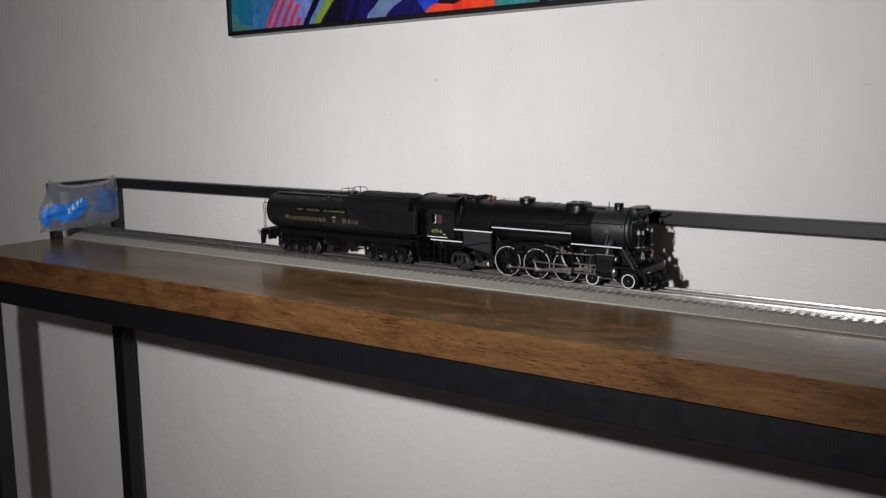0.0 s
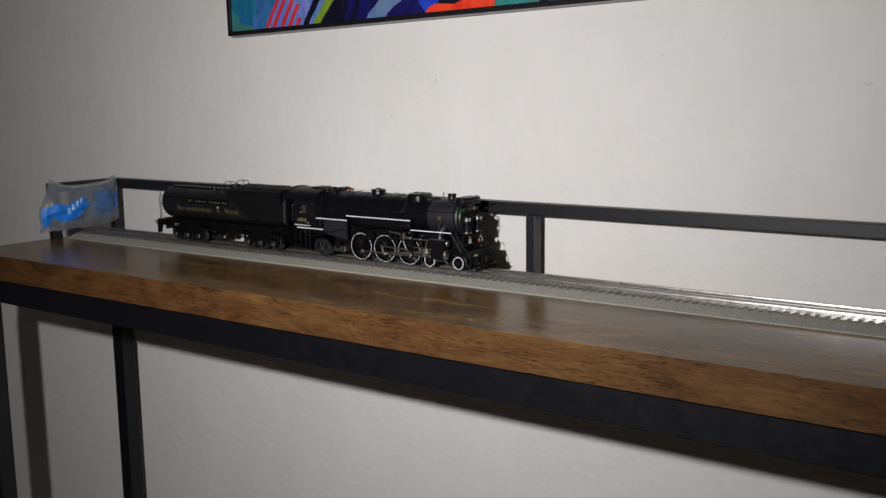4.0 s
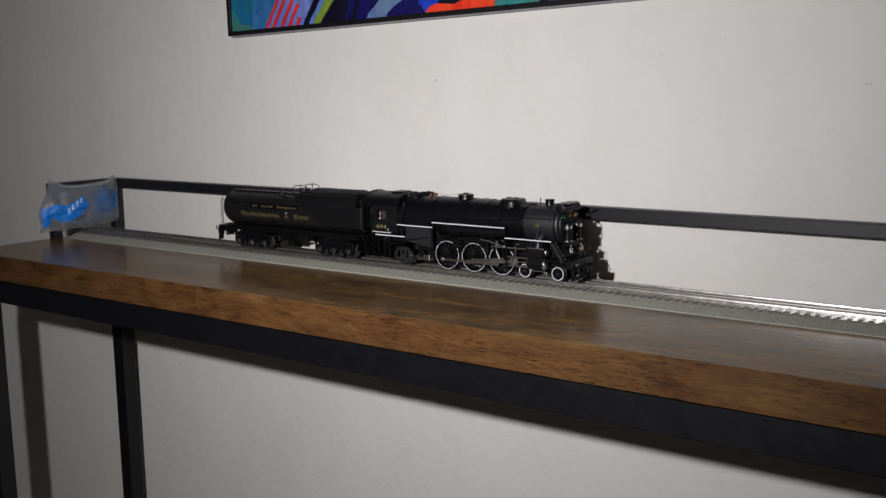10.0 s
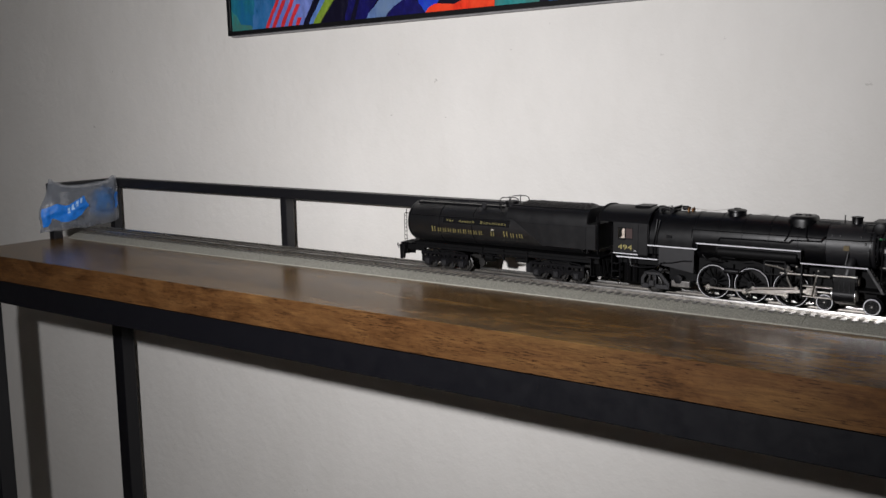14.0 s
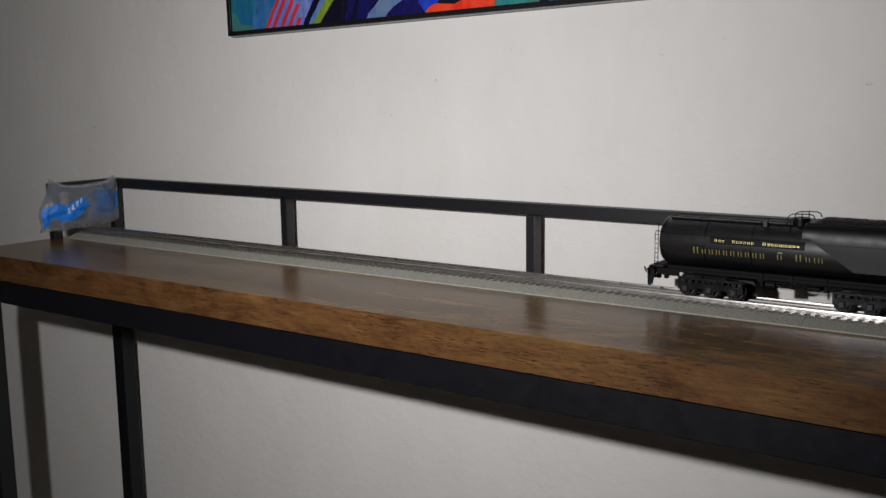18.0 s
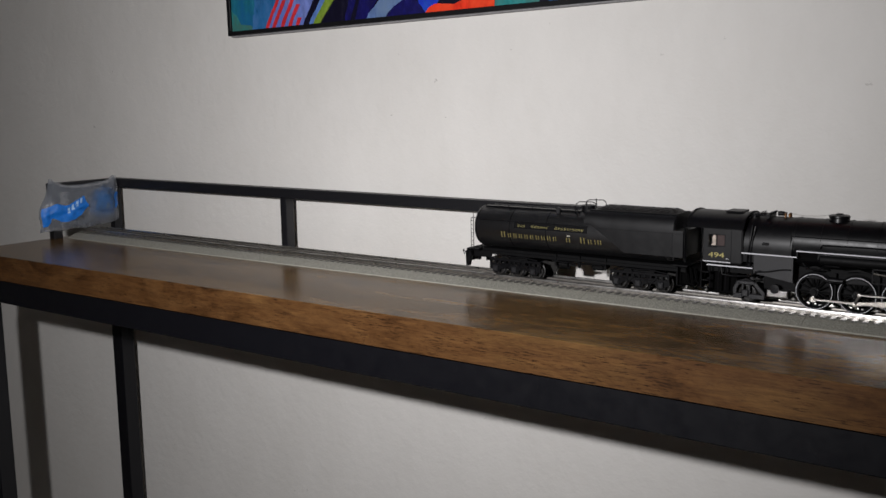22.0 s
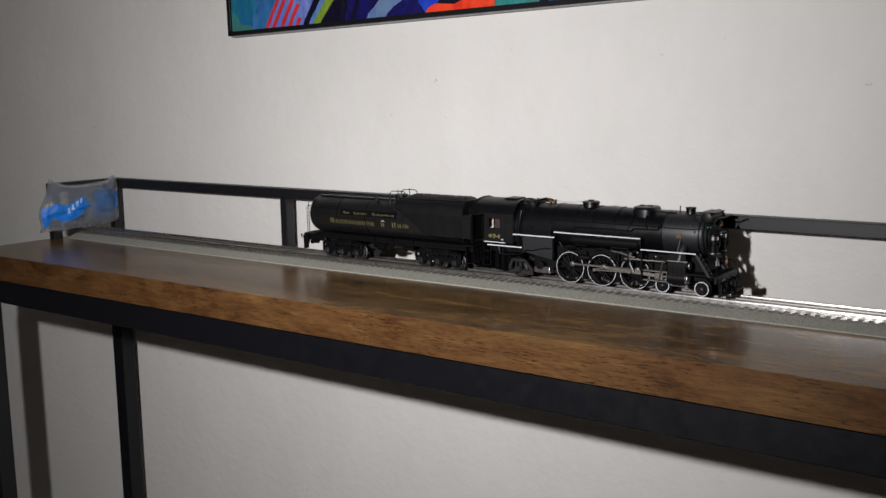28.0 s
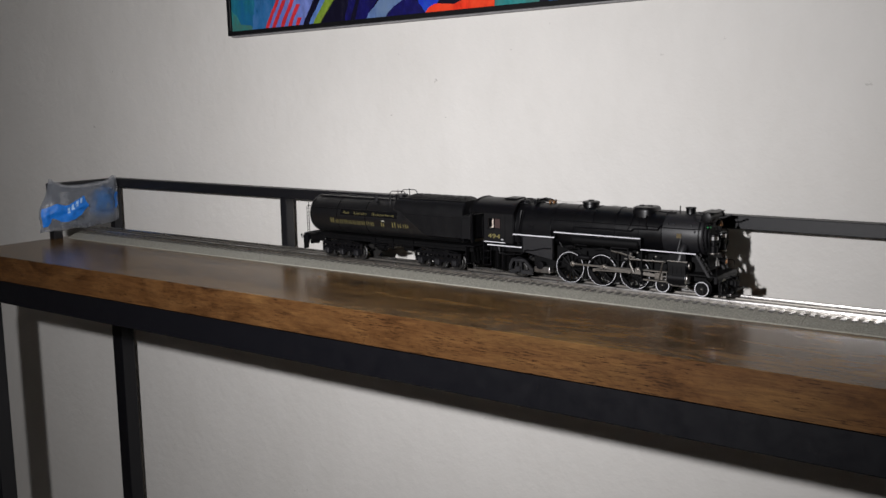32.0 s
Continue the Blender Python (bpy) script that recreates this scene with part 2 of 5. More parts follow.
# ---- the track: ten-inch sections of moulded roadbed ----
SEC = 0.254
def track_section(x):
    track = thing("track_section", (x, LINE, TOP), "section of grey plastic roadbed track with steel rails", "train track", "track sections on the board")
    g = 0.00022
    shoulder = [(0.0520, 0.0), (0.0515, 0.0014), (0.0340, 0.0074), (0.0304, 0.0077), (0.0294, 0.0082)]
    bed = [(-w, z) for w, z in shoulder] + [(w, z) for w, z in reversed(shoulder)]
    part("roadbed", extrude(mesh(), bed, "x", g, SEC - g), M_BED, track, "grey stone-textured plastic roadbed")
    end = [(0.0312, 0.0060), (0.0312, 0.0081), (0.0310, 0.0086), (0.0307, 0.0088)]      # upright below, leaning in above
    tie = extrude(mesh(), [(-w, z) for w, z in end] + [(w, z) for w, z in reversed(end)], "x", -0.0026, 0.0026)
    first = part("tie", tie, M_TIE, track)
    first.location = (SEC / 48, 0, 0)
    for k in range(1, 24):
        other = new("tie", first.data)
        other.parent, other.location = track, (SEC * (k + 0.5) / 24, 0, 0)
    for y, m in ((-0.0168, M_RAIL), (0.0, M_MIDRAIL), (0.0168, M_RAIL)):
        head = [(0.0006, 0.0107), (0.0013, 0.0109), (0.0015, 0.0111), (0.0015, 0.0130), (0.0014, 0.0132), (0.0012, 0.0134), (0.0008, 0.0135)]
        web = [(0.0024, 0.0081), (0.0024, 0.0090), (0.0006, 0.0095), (0.0006, 0.01065)]
        def both_sides(half):
            return [(y - w, z) for w, z in half] + [(y + w, z) for w, z in reversed(half)]
        rail = part("rail", extrude(mesh(), both_sides(web), "x", g, SEC - g), M_WEB, track, "oxidised rail web and foot", True)
        part("rail_head", extrude(mesh(), both_sides(head), "x", g, SEC - g), m, rail, "bright worn rail head" if m is M_RAIL else "blackened rail head", True)
    return track


track = track_section(-4 * SEC)
for k in range(-3, 4):
    copy_thing(track, pose(k * SEC, LINE, TOP))


# ---- the train's paints ----
M_BLACK = worn("satin_black", (0.0034, 0.0033, 0.0042), 0.42, spread=0.2, scale=350, spec=0.23)
M_BOILER = worn("boiler_black", (0.0028, 0.0028, 0.0036), 0.35, spread=0.2, scale=500, spec=0.34)
M_TANK = worn("tank_black", (0.0026, 0.0026, 0.0034), 0.43, spread=0.2, scale=500, spec=1.0)
M_BUNKER = worn("bunker_black", (0.0036, 0.0036, 0.0044), 0.43, spread=0.2, scale=350, spec=0.42)
M_GRAPH = worn("graphite_smokebox", (0.0115, 0.0115, 0.0135), 0.45, spread=0.2, scale=600, bump=0.08, spec=0.58)
M_UNDER = worn("dull_black_chassis", (0.0026, 0.0026, 0.0030), 0.55, spread=0.4, scale=500, spec=0.15)
M_WHITE = worn("white_trim", (0.74, 0.74, 0.78), 0.4, spread=0.06, scale=500)
M_GOLD = worn("gold_lettering", (0.52, 0.455, 0.18), 0.38, metal=0.7, spread=0.1, scale=800)
M_CROWN = worn("pale_emblem", (0.60, 0.58, 0.48), 0.45, spread=0.1, scale=800)
M_ROD = worn("bare_steel", (0.42, 0.395, 0.365), 0.36, metal=1.0, spread=0.15, scale=300)
M_DULL = worn("dull_steel", (0.20, 0.19, 0.175), 0.50, metal=0.8, spread=0.2, scale=300)
M_CHROME = worn("chrome", (0.78, 0.78, 0.78), 0.24, metal=1.0, spread=0.05, scale=300)
M_TREAD = worn("wheel_tread", (0.36, 0.35, 0.34), 0.35, metal=1.0, spread=0.2, scale=300)
M_DARKTREAD = worn("blackened_wheel", (0.022, 0.021, 0.02), 0.45, metal=0.3, spread=0.3, scale=300)
M_BRASS = worn("brass", (0.20, 0.105, 0.05), 0.45, metal=1.0, spread=0.15, scale=400)
# Near-black, hardly any gloss: shade under cab and gangway put into the colour.
M_DEEP = worn("gap_shade_black", (0.0012, 0.0012, 0.0013), 0.7, spread=0.3, scale=400, spec=0.05)
M_COAL = worn("coal", (0.009, 0.008, 0.008), 0.50, spread=0.5, scale=700, bump=0.5, spec=0.25)
M_PLATE = worn("dull_bronze_plate", (0.10, 0.075, 0.035), 0.5, metal=0.4, spread=0.4, scale=1500)
M_CABIN = worn("cab_interior", (0.040, 0.020, 0.018), 0.6, spread=0.2, scale=300)
M_DOLL = worn("pale_figurine", (0.56, 0.48, 0.41), 0.6, spread=0.2, scale=600)
M_GLOW = shader("warm_lens", (0.25, 0.07, 0.02), 0.3)
principled(M_GLOW).inputs["Emission Color"].default_value = (1.0, 0.42, 0.12, 1)
principled(M_GLOW).inputs["Emission Strength"].default_value = 0.18
M_LENS = shader("marker_lens", (0.02, 0.20, 0.06), 0.15)

NEAR, FAR = -1, 1
DRV, PIL, TRL, TEN = 0.0193, 0.0090, 0.0100, 0.0100   # wheel radii
DRIVE = (0.0357, 0.0781, 0.1205)
PILOT = (0.1548, 0.2014)
TRAIL = (-0.0345,)
REAR, FORE = (-0.3553, -0.3278, -0.3004), (-0.1873, -0.1597, -0.1320)
CRANK = 0.0076
RETURN, RETURN_R = 2.1, 0.0053       # the return crank trails its pin by this angle


# ---- wheels, each set turning on its axle ----
def spoke_ring(b, count, start, turn, parent):
    """One spoke, then its copies round the axle on the same mesh."""
    first = part("spoke", b, M_UNDER, parent, smooth=True)
    for k in range(count):
        other = first if k == 0 else new("spoke", first.data)
        other.parent, other.rotation_euler = parent, (0, 2 * math.pi * (k + start) / count + turn, 0)


def driving_wheelset(x, main, parent):
    b = mesh()
    bar(b, (0, -0.0235, 0), (0, 0.0235, 0), 0.0028, seg=16)
    ws = part("driving_wheelset", b, M_UNDER, parent, "spoked driving wheels with white-painted rims", True)
    ws.location = (x, 0, DRV)
    for side in (NEAR, FAR):
        turn = 0.0 if side == NEAR else math.pi / 2
        pin = Vector((-math.sin(turn), 0, -math.cos(turn))) * CRANK
        prof = [(0.0145, 0.0160), (0.0145, 0.0207), (0.0152, 0.0207), (0.0160, 0.0194), (0.0200, 0.0192), (0.0203, 0.0188), (0.0203, 0.0163), (0.0145, 0.0160)]
        tyre = part("tyre", lathe(mesh(), "y", (0, 0, 0), [(a * side, r) for a, r in prof], 56), M_UNDER, ws, "blackened tyre", True)
        rim = [(0.02033, 0.0187), (0.0205, 0.01865), (0.0205, 0.0182), (0.02033, 0.01815), (0.02033, 0.0187)]
        part("rim", lathe(mesh(), "y", (0, 0, 0), [(a * side, r) for a, r in rim], 56), M_WHITE, ws, "white-painted rim", True)
        y = Vector((0, 0.0178 * side, 0))
        spoke_ring(bar(mesh(), y + Vector((0, 0, -0.003)), y + Vector((0, 0, -0.0165)), 0.0010, 0.0008, 6, False), 14, 0.5, turn, ws)
        b = mesh()
        bar(b, (0, 0.0150 * side, 0), (0, 0.0205 * side, 0), 0.0048, 0.0044, 20)
        bar(b, pin + Vector((0, 0.0160 * side, 0)), pin + Vector((0, 0.0208 * side, 0)), 0.0034, 0.0031, 16)
        part("hub", b, M_BLACK, ws, smooth=True)
        b = mesh()
        arc = 0.80 if main else 0.55
        outline = []
        base = turn + math.pi
        for k in range(13):
            a = base - arc + 2 * arc * k / 12
            outline.append((-math.sin(a) * 0.0164, -math.cos(a) * 0.0164))
        extrude(b, outline, "y", 0.0165 * side, 0.0198 * side)
        part("counterweight", b, M_BLACK, ws)
        if main:
            tip = Vector((-math.sin(turn - RETURN), 0, -math.cos(turn - RETURN))) * RETURN_R
            arm = bar(mesh(), pin + Vector((0, 0.0284 * side, 0)), tip + Vector((0, 0.0288 * side, 0)), 0.0014, 0.0011, 8)
            part("return_crank", arm, M_DULL, ws, "bare steel return crank", True)
        b = mesh()
        out = 0.0305 if main else 0.0268
        bar(b, pin + Vector((0, 0.0205 * side, 0)), pin + Vector((0, out * side, 0)), 0.0017, seg=12)
        bar(b, pin + Vector((0, out * side, 0)), pin + Vector((0, (out + 0.0006) * side, 0)), 0.0019, seg=8)
        part("crank_pin", b, M_ROD, ws, smooth=True)
    return ws


def small_wheelset(name, x, r, parent, spoked, rim):
    b = mesh()
    bar(b, (0, -0.0195, 0), (0, 0.0195, 0), 0.0016, seg=10)
    ws = part(name, b, M_UNDER, parent, smooth=True)
    ws.location = (x, 0, r)
    for side in (NEAR, FAR):
        prof = [(0.0145, 0.0020), (0.0145, r + 0.0012), (0.0151, r + 0.0012), (0.0158, r), (0.0196, r - 0.0002), (0.0199, r - 0.0006), (0.0199, r - 0.0020),
                (0.0188, r - 0.0024), (0.0186, 0.0030), (0.0197, 0.0026), (0.0199, 0.0010), (0.0199, 0.0)]
        wheel = part("wheel", lathe(mesh(), "y", (0, 0, 0), [(a * side, q) for a, q in prof], 32), M_BLACK if rim else M_DARKTREAD, ws, smooth=True)
        if rim:
            ring = [(0.01995, r - 0.0006), (0.0202, r - 0.0007), (0.0202, r - 0.0015), (0.01995, r - 0.0016), (0.01995, r - 0.0006)]
            part("rim", lathe(mesh(), "y", (0, 0, 0), [(a * side, q) for a, q in ring], 40), M_WHITE, ws, "white-painted rim", True)
            part("axle_cap", bar(mesh(), (0, 0.0196 * side, 0), (0, 0.0206 * side, 0), 0.0008, seg=10), M_ROD, ws, smooth=True)
        if spoked:
            y = Vector((0, 0.0190 * side, 0))
            spoke_ring(bar(mesh(), y + Vector((0, 0, -0.0015)), y + Vector((0, 0, -(r - 0.0018))), 0.0006, seg=5, caps=False), 10, 0.0, 0.0, ws)
    return ws


# ---- the locomotive ----
loco = thing("steam_locomotive", (0, LINE, RAIL), "black model steam locomotive with white trim, on the track", "model train")
CZ = 0.0680          # boiler's centre line

b = mesh()
lathe(b, "x", (0, 0, CZ), [(0.010, 0.0), (0.010, 0.0262), (0.060, 0.0262), (0.105, 0.0258), (0.128, 0.0246), (0.154, 0.0240), (0.154, 0.0)], 56)
part("boiler", b, M_BOILER, loco, "satin black boiler", True)
b = mesh()
lathe(b, "x", (0, 0, CZ), [(0.1543, 0.0), (0.1543, 0.0236), (0.1990, 0.0236), (0.2010, 0.0232), (0.2020, 0.0222), (0.2022, 0.0190), (0.2040, 0.0180), (0.2052, 0.0120), (0.2058, 0.0)], 56)
part("smokebox", b, M_GRAPH, loco, "graphite-grey smokebox", True)
for x in (0.0135, 0.0405, 0.0670, 0.0960, 0.1260, 0.1535, 0.1975):
    r = 0.0264 if x < 0.1 else (0.0250 if x < 0.13 else 0.0242)
    part("boiler_band", lathe(mesh(), "x", (0, 0, CZ), [(x - 0.0008, r - 0.002), (x - 0.0008, r + 0.0002), (x + 0.0008, r + 0.0002), (x + 0.0008, r - 0.002)], 56), M_BOILER, loco, smooth=True)
part("smokebox_door", lathe(mesh(), "x", (0, 0, CZ), [(0.2050, 0.0135), (0.2068, 0.0125), (0.2082, 0.0080), (0.2088, 0.0)], 36), M_GRAPH, loco, smooth=True)
b = mesh()
for k in range(20):
    a = 2 * math.pi * k / 20
    bar(b, (0.2020, 0.0206 * math.cos(a), CZ + 0.0206 * math.sin(a)), (0.2029, 0.0206 * math.cos(a), CZ + 0.0206 * math.sin(a)), 0.0006, seg=6)
part("door_bolts", b, M_GRAPH, loco)

# firebox with flat sides under a round crown
def firebox_outline(zlow, side=0.0285):
    pts = [(-side, zlow), (-side, 0.060)]
    for k in range(0, 13):
        a = math.pi - math.pi * k / 12
        pts.append((side * math.cos(a) * (0.965 if 0 < k < 12 else 1.0), 0.0665 + 0.0275 * math.sin(a)))
    pts += [(side, 0.060), (side, zlow)]
    return pts


b = mesh()
extrude(b, firebox_outline(0.046), "x", -0.0375, 0.0130)
bmesh.ops.bevel(b, geom=[e for e in b.edges if abs(e.verts[0].co.x - 0.013) < 1e-5 and abs(e.verts[1].co.x - 0.013) < 1e-5], offset=0.0015, segments=2, affect="EDGES")
part("firebox", b, M_BOILER, loco, smooth=True)
for side in (NEAR, FAR):
    b = mesh()
    extrude(b, [(-0.026, 0.0550), (-0.026, 0.0345), (0.0155, 0.0280), (0.0155, 0.0550)], "y", 0.0240 * side, 0.0287 * side)
    part("ashpan_side", b, M_GRAPH, loco)
    part("ashpan_pipe", pipe(mesh(), [(-0.024, 0.0295 * side, 0.036), (-0.010, 0.0295 * side, 0.0375), (0.004, 0.0295 * side, 0.041), (0.014, 0.0295 * side, 0.0415)], 0.0008), M_BLACK, loco)
    part("washout_plug", box(mesh(), -0.0175, -0.0105, 0.0270 * side, 0.0292 * side, 0.0655, 0.0685, 0.0004), M_BLACK, loco)

# cab
def cab_side(side):
    y0, y1 = 0.0312 * side, 0.0326 * side
    b = mesh()
    x0, x1, w0, wm0, wm1, w1 = -0.0808, -0.0386, -0.0752, -0.0664, -0.0656, -0.0562
    box(b, x0, w0, y0, y1, 0.0446, 0.0815)
    box(b, w1, x1, y0, y1, 0.0446, 0.0815)
    box(b, w0, w1, y0, y1, 0.0446, 0.0612)
    box(b, w0, w1, y0, y1, 0.0745, 0.0815)
    wall = part("cab_side", b, M_BUNKER, loco, "satin black cab side with open window")
    f = mesh()
    for q in ((w0, w0 + 0.0007), (wm0, wm1), (w1 - 0.0007, w1)):
        box(f, q[0], q[1], 0.0310 * side, 0.0330 * side, 0.0612, 0.0745)
    for z in (0.0612, 0.0738):
        box(f, w0, w1, 0.0310 * side, 0.0330 * side, z, z + 0.0007)
    part("window_frame", f, M_BLACK, wall)
    part("sliding_pane", box(mesh(), wm1, w1 - 0.0008, 0.0309 * side, 0.0313 * side, 0.0620, 0.0737), M_CABIN, wall)
    part("arm_rest", box(mesh(), w0 - 0.0005, wm1, 0.0327 * side, 0.0345 * side, 0.0602, 0.0610, 0.0002), M_BLACK, wall)
    part("panel_edge", box(mesh(), -0.0500, -0.0494, 0.0327 * side, 0.0330 * side, 0.0450, 0.0810), M_BLACK, wall)
    part("gutter", box(mesh(), x0 - 0.001, x1 + 0.001, 0.0327 * side, 0.0336 * side, 0.0803, 0.0813, 0.0002), M_BLACK, wall)
    h = mesh()
    pipe(h, [(-0.0815, 0.0338 * side, 0.049), (-0.0818, 0.0345 * side, 0.055), (-0.0818, 0.0345 * side, 0.070), (-0.0815, 0.0338 * side, 0.075)], 0.0005)
    part("grab_iron", h, M_BLACK, wall)


for side in (NEAR, FAR):
    cab_side(side)
def roof_outline(side, thick, eave, peak):
    top = []
    for k in range(17):
        u = -1 + k / 8
        top.append((side * u, eave + (peak - eave) * (1 - abs(u) ** 2.3) ** 0.62))
    low = [(y * (1 - thick / side), z - thick) for y, z in reversed(top)]
    return top + low


b = mesh()
extrude(b, roof_outline(0.0335, 0.0012, 0.0813, 0.0970), "x", -0.1000, -0.0368)
part("cab_roof", b, M_BLACK, loco, "arched black cab roof", True)
for x in (-0.1005, -0.0385):
    part("roof_flange", extrude(mesh(), roof_outline(0.0312, 0.0014, 0.0842, 0.0982), "x", x, x + 0.0020), M_BLACK, loco, smooth=True)
part("roof_hatch", box(mesh(), -0.0640, -0.0455, -0.0115, 0.0115, 0.0966, 0.0984, 0.0005), M_BLACK, loco)
part("cab_front", extrude(mesh(), [(-0.0312, 0.0446), (-0.0312, 0.0813), (-0.020, 0.0925), (0.020, 0.0925), (0.0312, 0.0813), (0.0312, 0.0446)], "x", -0.0392, -0.0376), M_BLACK, loco)
part("cab_floor", box(mesh(), -0.0850, -0.0386, -0.0312, 0.0312, 0.0430, 0.0446), M_UNDER, loco)
part("backhead", box(mesh(), -0.0480, -0.0394, -0.0150, 0.0150, 0.0446, 0.0860, 0.003, 2), M_CABIN, loco, "dull green boiler backhead")
fig = mesh()
lathe(fig, "z", (-0.0708, -0.0250, 0.0446), [(0.0, 0.0), (0.0, 0.0042), (0.016, 0.0046), (0.0200, 0.0020), (0.0215, 0.0026), (0.0250, 0.0028), (0.0280, 0.0016), (0.0285, 0.0)], 16)
part("figurine", fig, M_DOLL, loco, "plain pale crew figurine in the cab", True)
fig = mesh()
lathe(fig, "z", (-0.0595, -0.0215, 0.0446), [(0.0, 0.0), (0.0, 0.0040), (0.016, 0.0044), (0.0200, 0.0018), (0.0215, 0.0024), (0.0248, 0.0026), (0.0275, 0.0014), (0.0280, 0.0)], 16)
part("figurine", fig, M_DOLL, loco, smooth=True)


def writing(words, x, y, z, height, wide, m, parent, label):
    """Built-in lettering turned into a mesh, upright on the side that faces -y."""
    curve = bpy.data.curves.new("writing", "FONT")
    curve.body, curve.size, curve.extrude = words, 1.0, 0.02
    ob = new("writing", curve)
    me = bpy.data.meshes.new_from_object(ob.evaluated_get(bpy.context.evaluated_depsgraph_get()))
    bpy.data.objects.remove(ob)
    co = np.array([v.co for v in me.vertices])
    lo, hi = co.min(0), co.max(0)
    for v in me.vertices:
        u = (v.co - Vector(lo))
        v.co = Vector((u.x / (hi[0] - lo[0]) * wide, -u.z * 0.003, u.y / (hi[1] - lo[1]) * height))
    me.materials.append(m)
    ob = new("lettering", me)
    ob.parent, ob.location = parent, (x, y, z)
    return tagged(ob, label)


bpy.context.view_layer.update()
writing("494", -0.0748, -0.0328, 0.0490, 0.0055, 0.0178, M_GOLD, loco, "gold cab number reading 494")
part("small_print", box(mesh(), -0.0552, -0.0518, -0.0329, -0.0327, 0.0478, 0.0485), M_WHITE, loco, "tiny pale printed bar")

# running boards with white edges
BOARDS = ((-0.0482, 0.0200, 0.0556, 0.0285), (0.0192, 0.1320, 0.0622, 0.0235), (0.1320, 0.1985, 0.0498, 0.0200), (-0.0813, -0.0503, 0.0438, 0.0312), (-0.0768, -0.0260, 0.0398, 0.0245))
for side in (NEAR, FAR):
    for x0, x1, z, inner in BOARDS:
        board = part("running_board", box(mesh(), x0, x1, inner * side, 0.0312 * side, z - 0.0002, z + 0.0008), M_BLACK, loco, "black running board")
        part("edge", box(mesh(), x0, x1, 0.0313 * side, 0.0322 * side, z - 0.0003, z + 0.0010, 0.0002), M_WHITE, board, "white-painted edge")
    # step between the two running boards, and the slanting front brace
    part("board_riser", box(mesh(), 0.0192, 0.0204, 0.0265 * side, 0.0312 * side, 0.0560, 0.0620), M_BLACK, loco)
    part("board_riser", box(mesh(), 0.1312, 0.1322, 0.0235 * side, 0.0312 * side, 0.0498, 0.0622), M_BLACK, loco)
    brace = mesh()
    for y0, y1 in ((0.0290, 0.0305), (0.0195, 0.0210)):
        extrude(brace, [(0.1960, 0.0498), (0.1990, 0.0498), (0.2150, 0.0250), (0.2120, 0.0250)], "y", y0 * side, y1 * side)
    for k in range(4):
        x = 0.2000 + 0.0032 * k
        box(brace, x, x + 0.0022, 0.0212 * side, 0.0288 * side, 0.0462 - 0.0050 * k, 0.0468 - 0.0050 * k)
    part("front_steps", brace, M_GRAPH, loco, "slanting black front steps")
    part("valance", box(mesh(), 0.0400, 0.1300, 0.0262 * side, 0.0275 * side, 0.0545, 0.0618), M_BLACK, loco)
    tank = lathe(mesh(), "x", (0, 0.0235 * side, 0.0545), [(0.0405, 0.0), (0.0410, 0.0050), (0.0425, 0.0062), (0.1265, 0.0062), (0.1280, 0.0050), (0.1285, 0.0)], 24)
    part("air_tank", tank, M_UNDER, loco, "long black air reservoir", True)
    # boiler hardware
    hr = mesh()
    rail_pts = [(x, 0.0268 * side - (0.0012 * side if x > 0.13 else 0), 0.0770) for x in (0.012, 0.040, 0.070, 0.100, 0.128)] + [(0.150, 0.0254 * side, 0.0765), (0.190, 0.0252 * side, 0.0765), (0.200, 0.0235 * side, 0.0775)]
    pipe(hr, rail_pts, 0.0005)
    for x, y, z in rail_pts[::2]:
        bar(hr, (x, y, z), (x, y - 0.0022 * side, z), 0.0005, seg=6)
    part("handrail", hr, M_BLACK, loco, "thin boiler handrail")
    part("sand_pipe", pipe(mesh(), [(0.1180, 0.0180 * side, 0.0890), (0.1160, 0.0252 * side, 0.0760), (0.1130, 0.0272 * side, 0.0715)], 0.0007), M_BLACK, loco)
    part("sand_pipe", pipe(mesh(), [(0.1330, 0.0180 * side, 0.0880), (0.1350, 0.0245 * side, 0.0770), (0.1375, 0.0260 * side, 0.0735)], 0.0007), M_BLACK, loco)
    part("feed_pipe", pipe(mesh(), [(0.0420, 0.0270 * side, 0.0660), (0.0440, 0.0272 * side, 0.0698), (0.0900, 0.0275 * side, 0.0705), (0.1180, 0.0272 * side, 0.0700), (0.1210, 0.0272 * side, 0.0730), (0.1500, 0.0262 * side, 0.0735), (0.1540, 0.0256 * side, 0.0790)], 0.0009), M_BLACK, loco, "bent feedwater pipe", True)
    part("cab_pipe", pipe(mesh(), [(-0.0290, 0.0278 * side, 0.0860), (-0.0300, 0.0298 * side, 0.0700), (-0.0320, 0.0302 * side, 0.0560), (-0.0325, 0.0302 * side, 0.0420)], 0.0009), M_BLACK, loco, smooth=True)
    part("cab_pipe", pipe(mesh(), [(-0.0255, 0.0278 * side, 0.0850), (-0.0275, 0.0296 * side, 0.0720), (-0.0290, 0.0300 * side, 0.0560), (-0.0290, 0.0300 * side, 0.0400)], 0.0006), M_BLACK, loco, smooth=True)
    plate = mesh()
    box(plate, 0.1722, 0.1778, 0.0215 * side, 0.0243 * side, 0.0655, 0.0707)
    part("builder_plate", plate, M_PLATE, loco, "small dull bronze builder's plate")
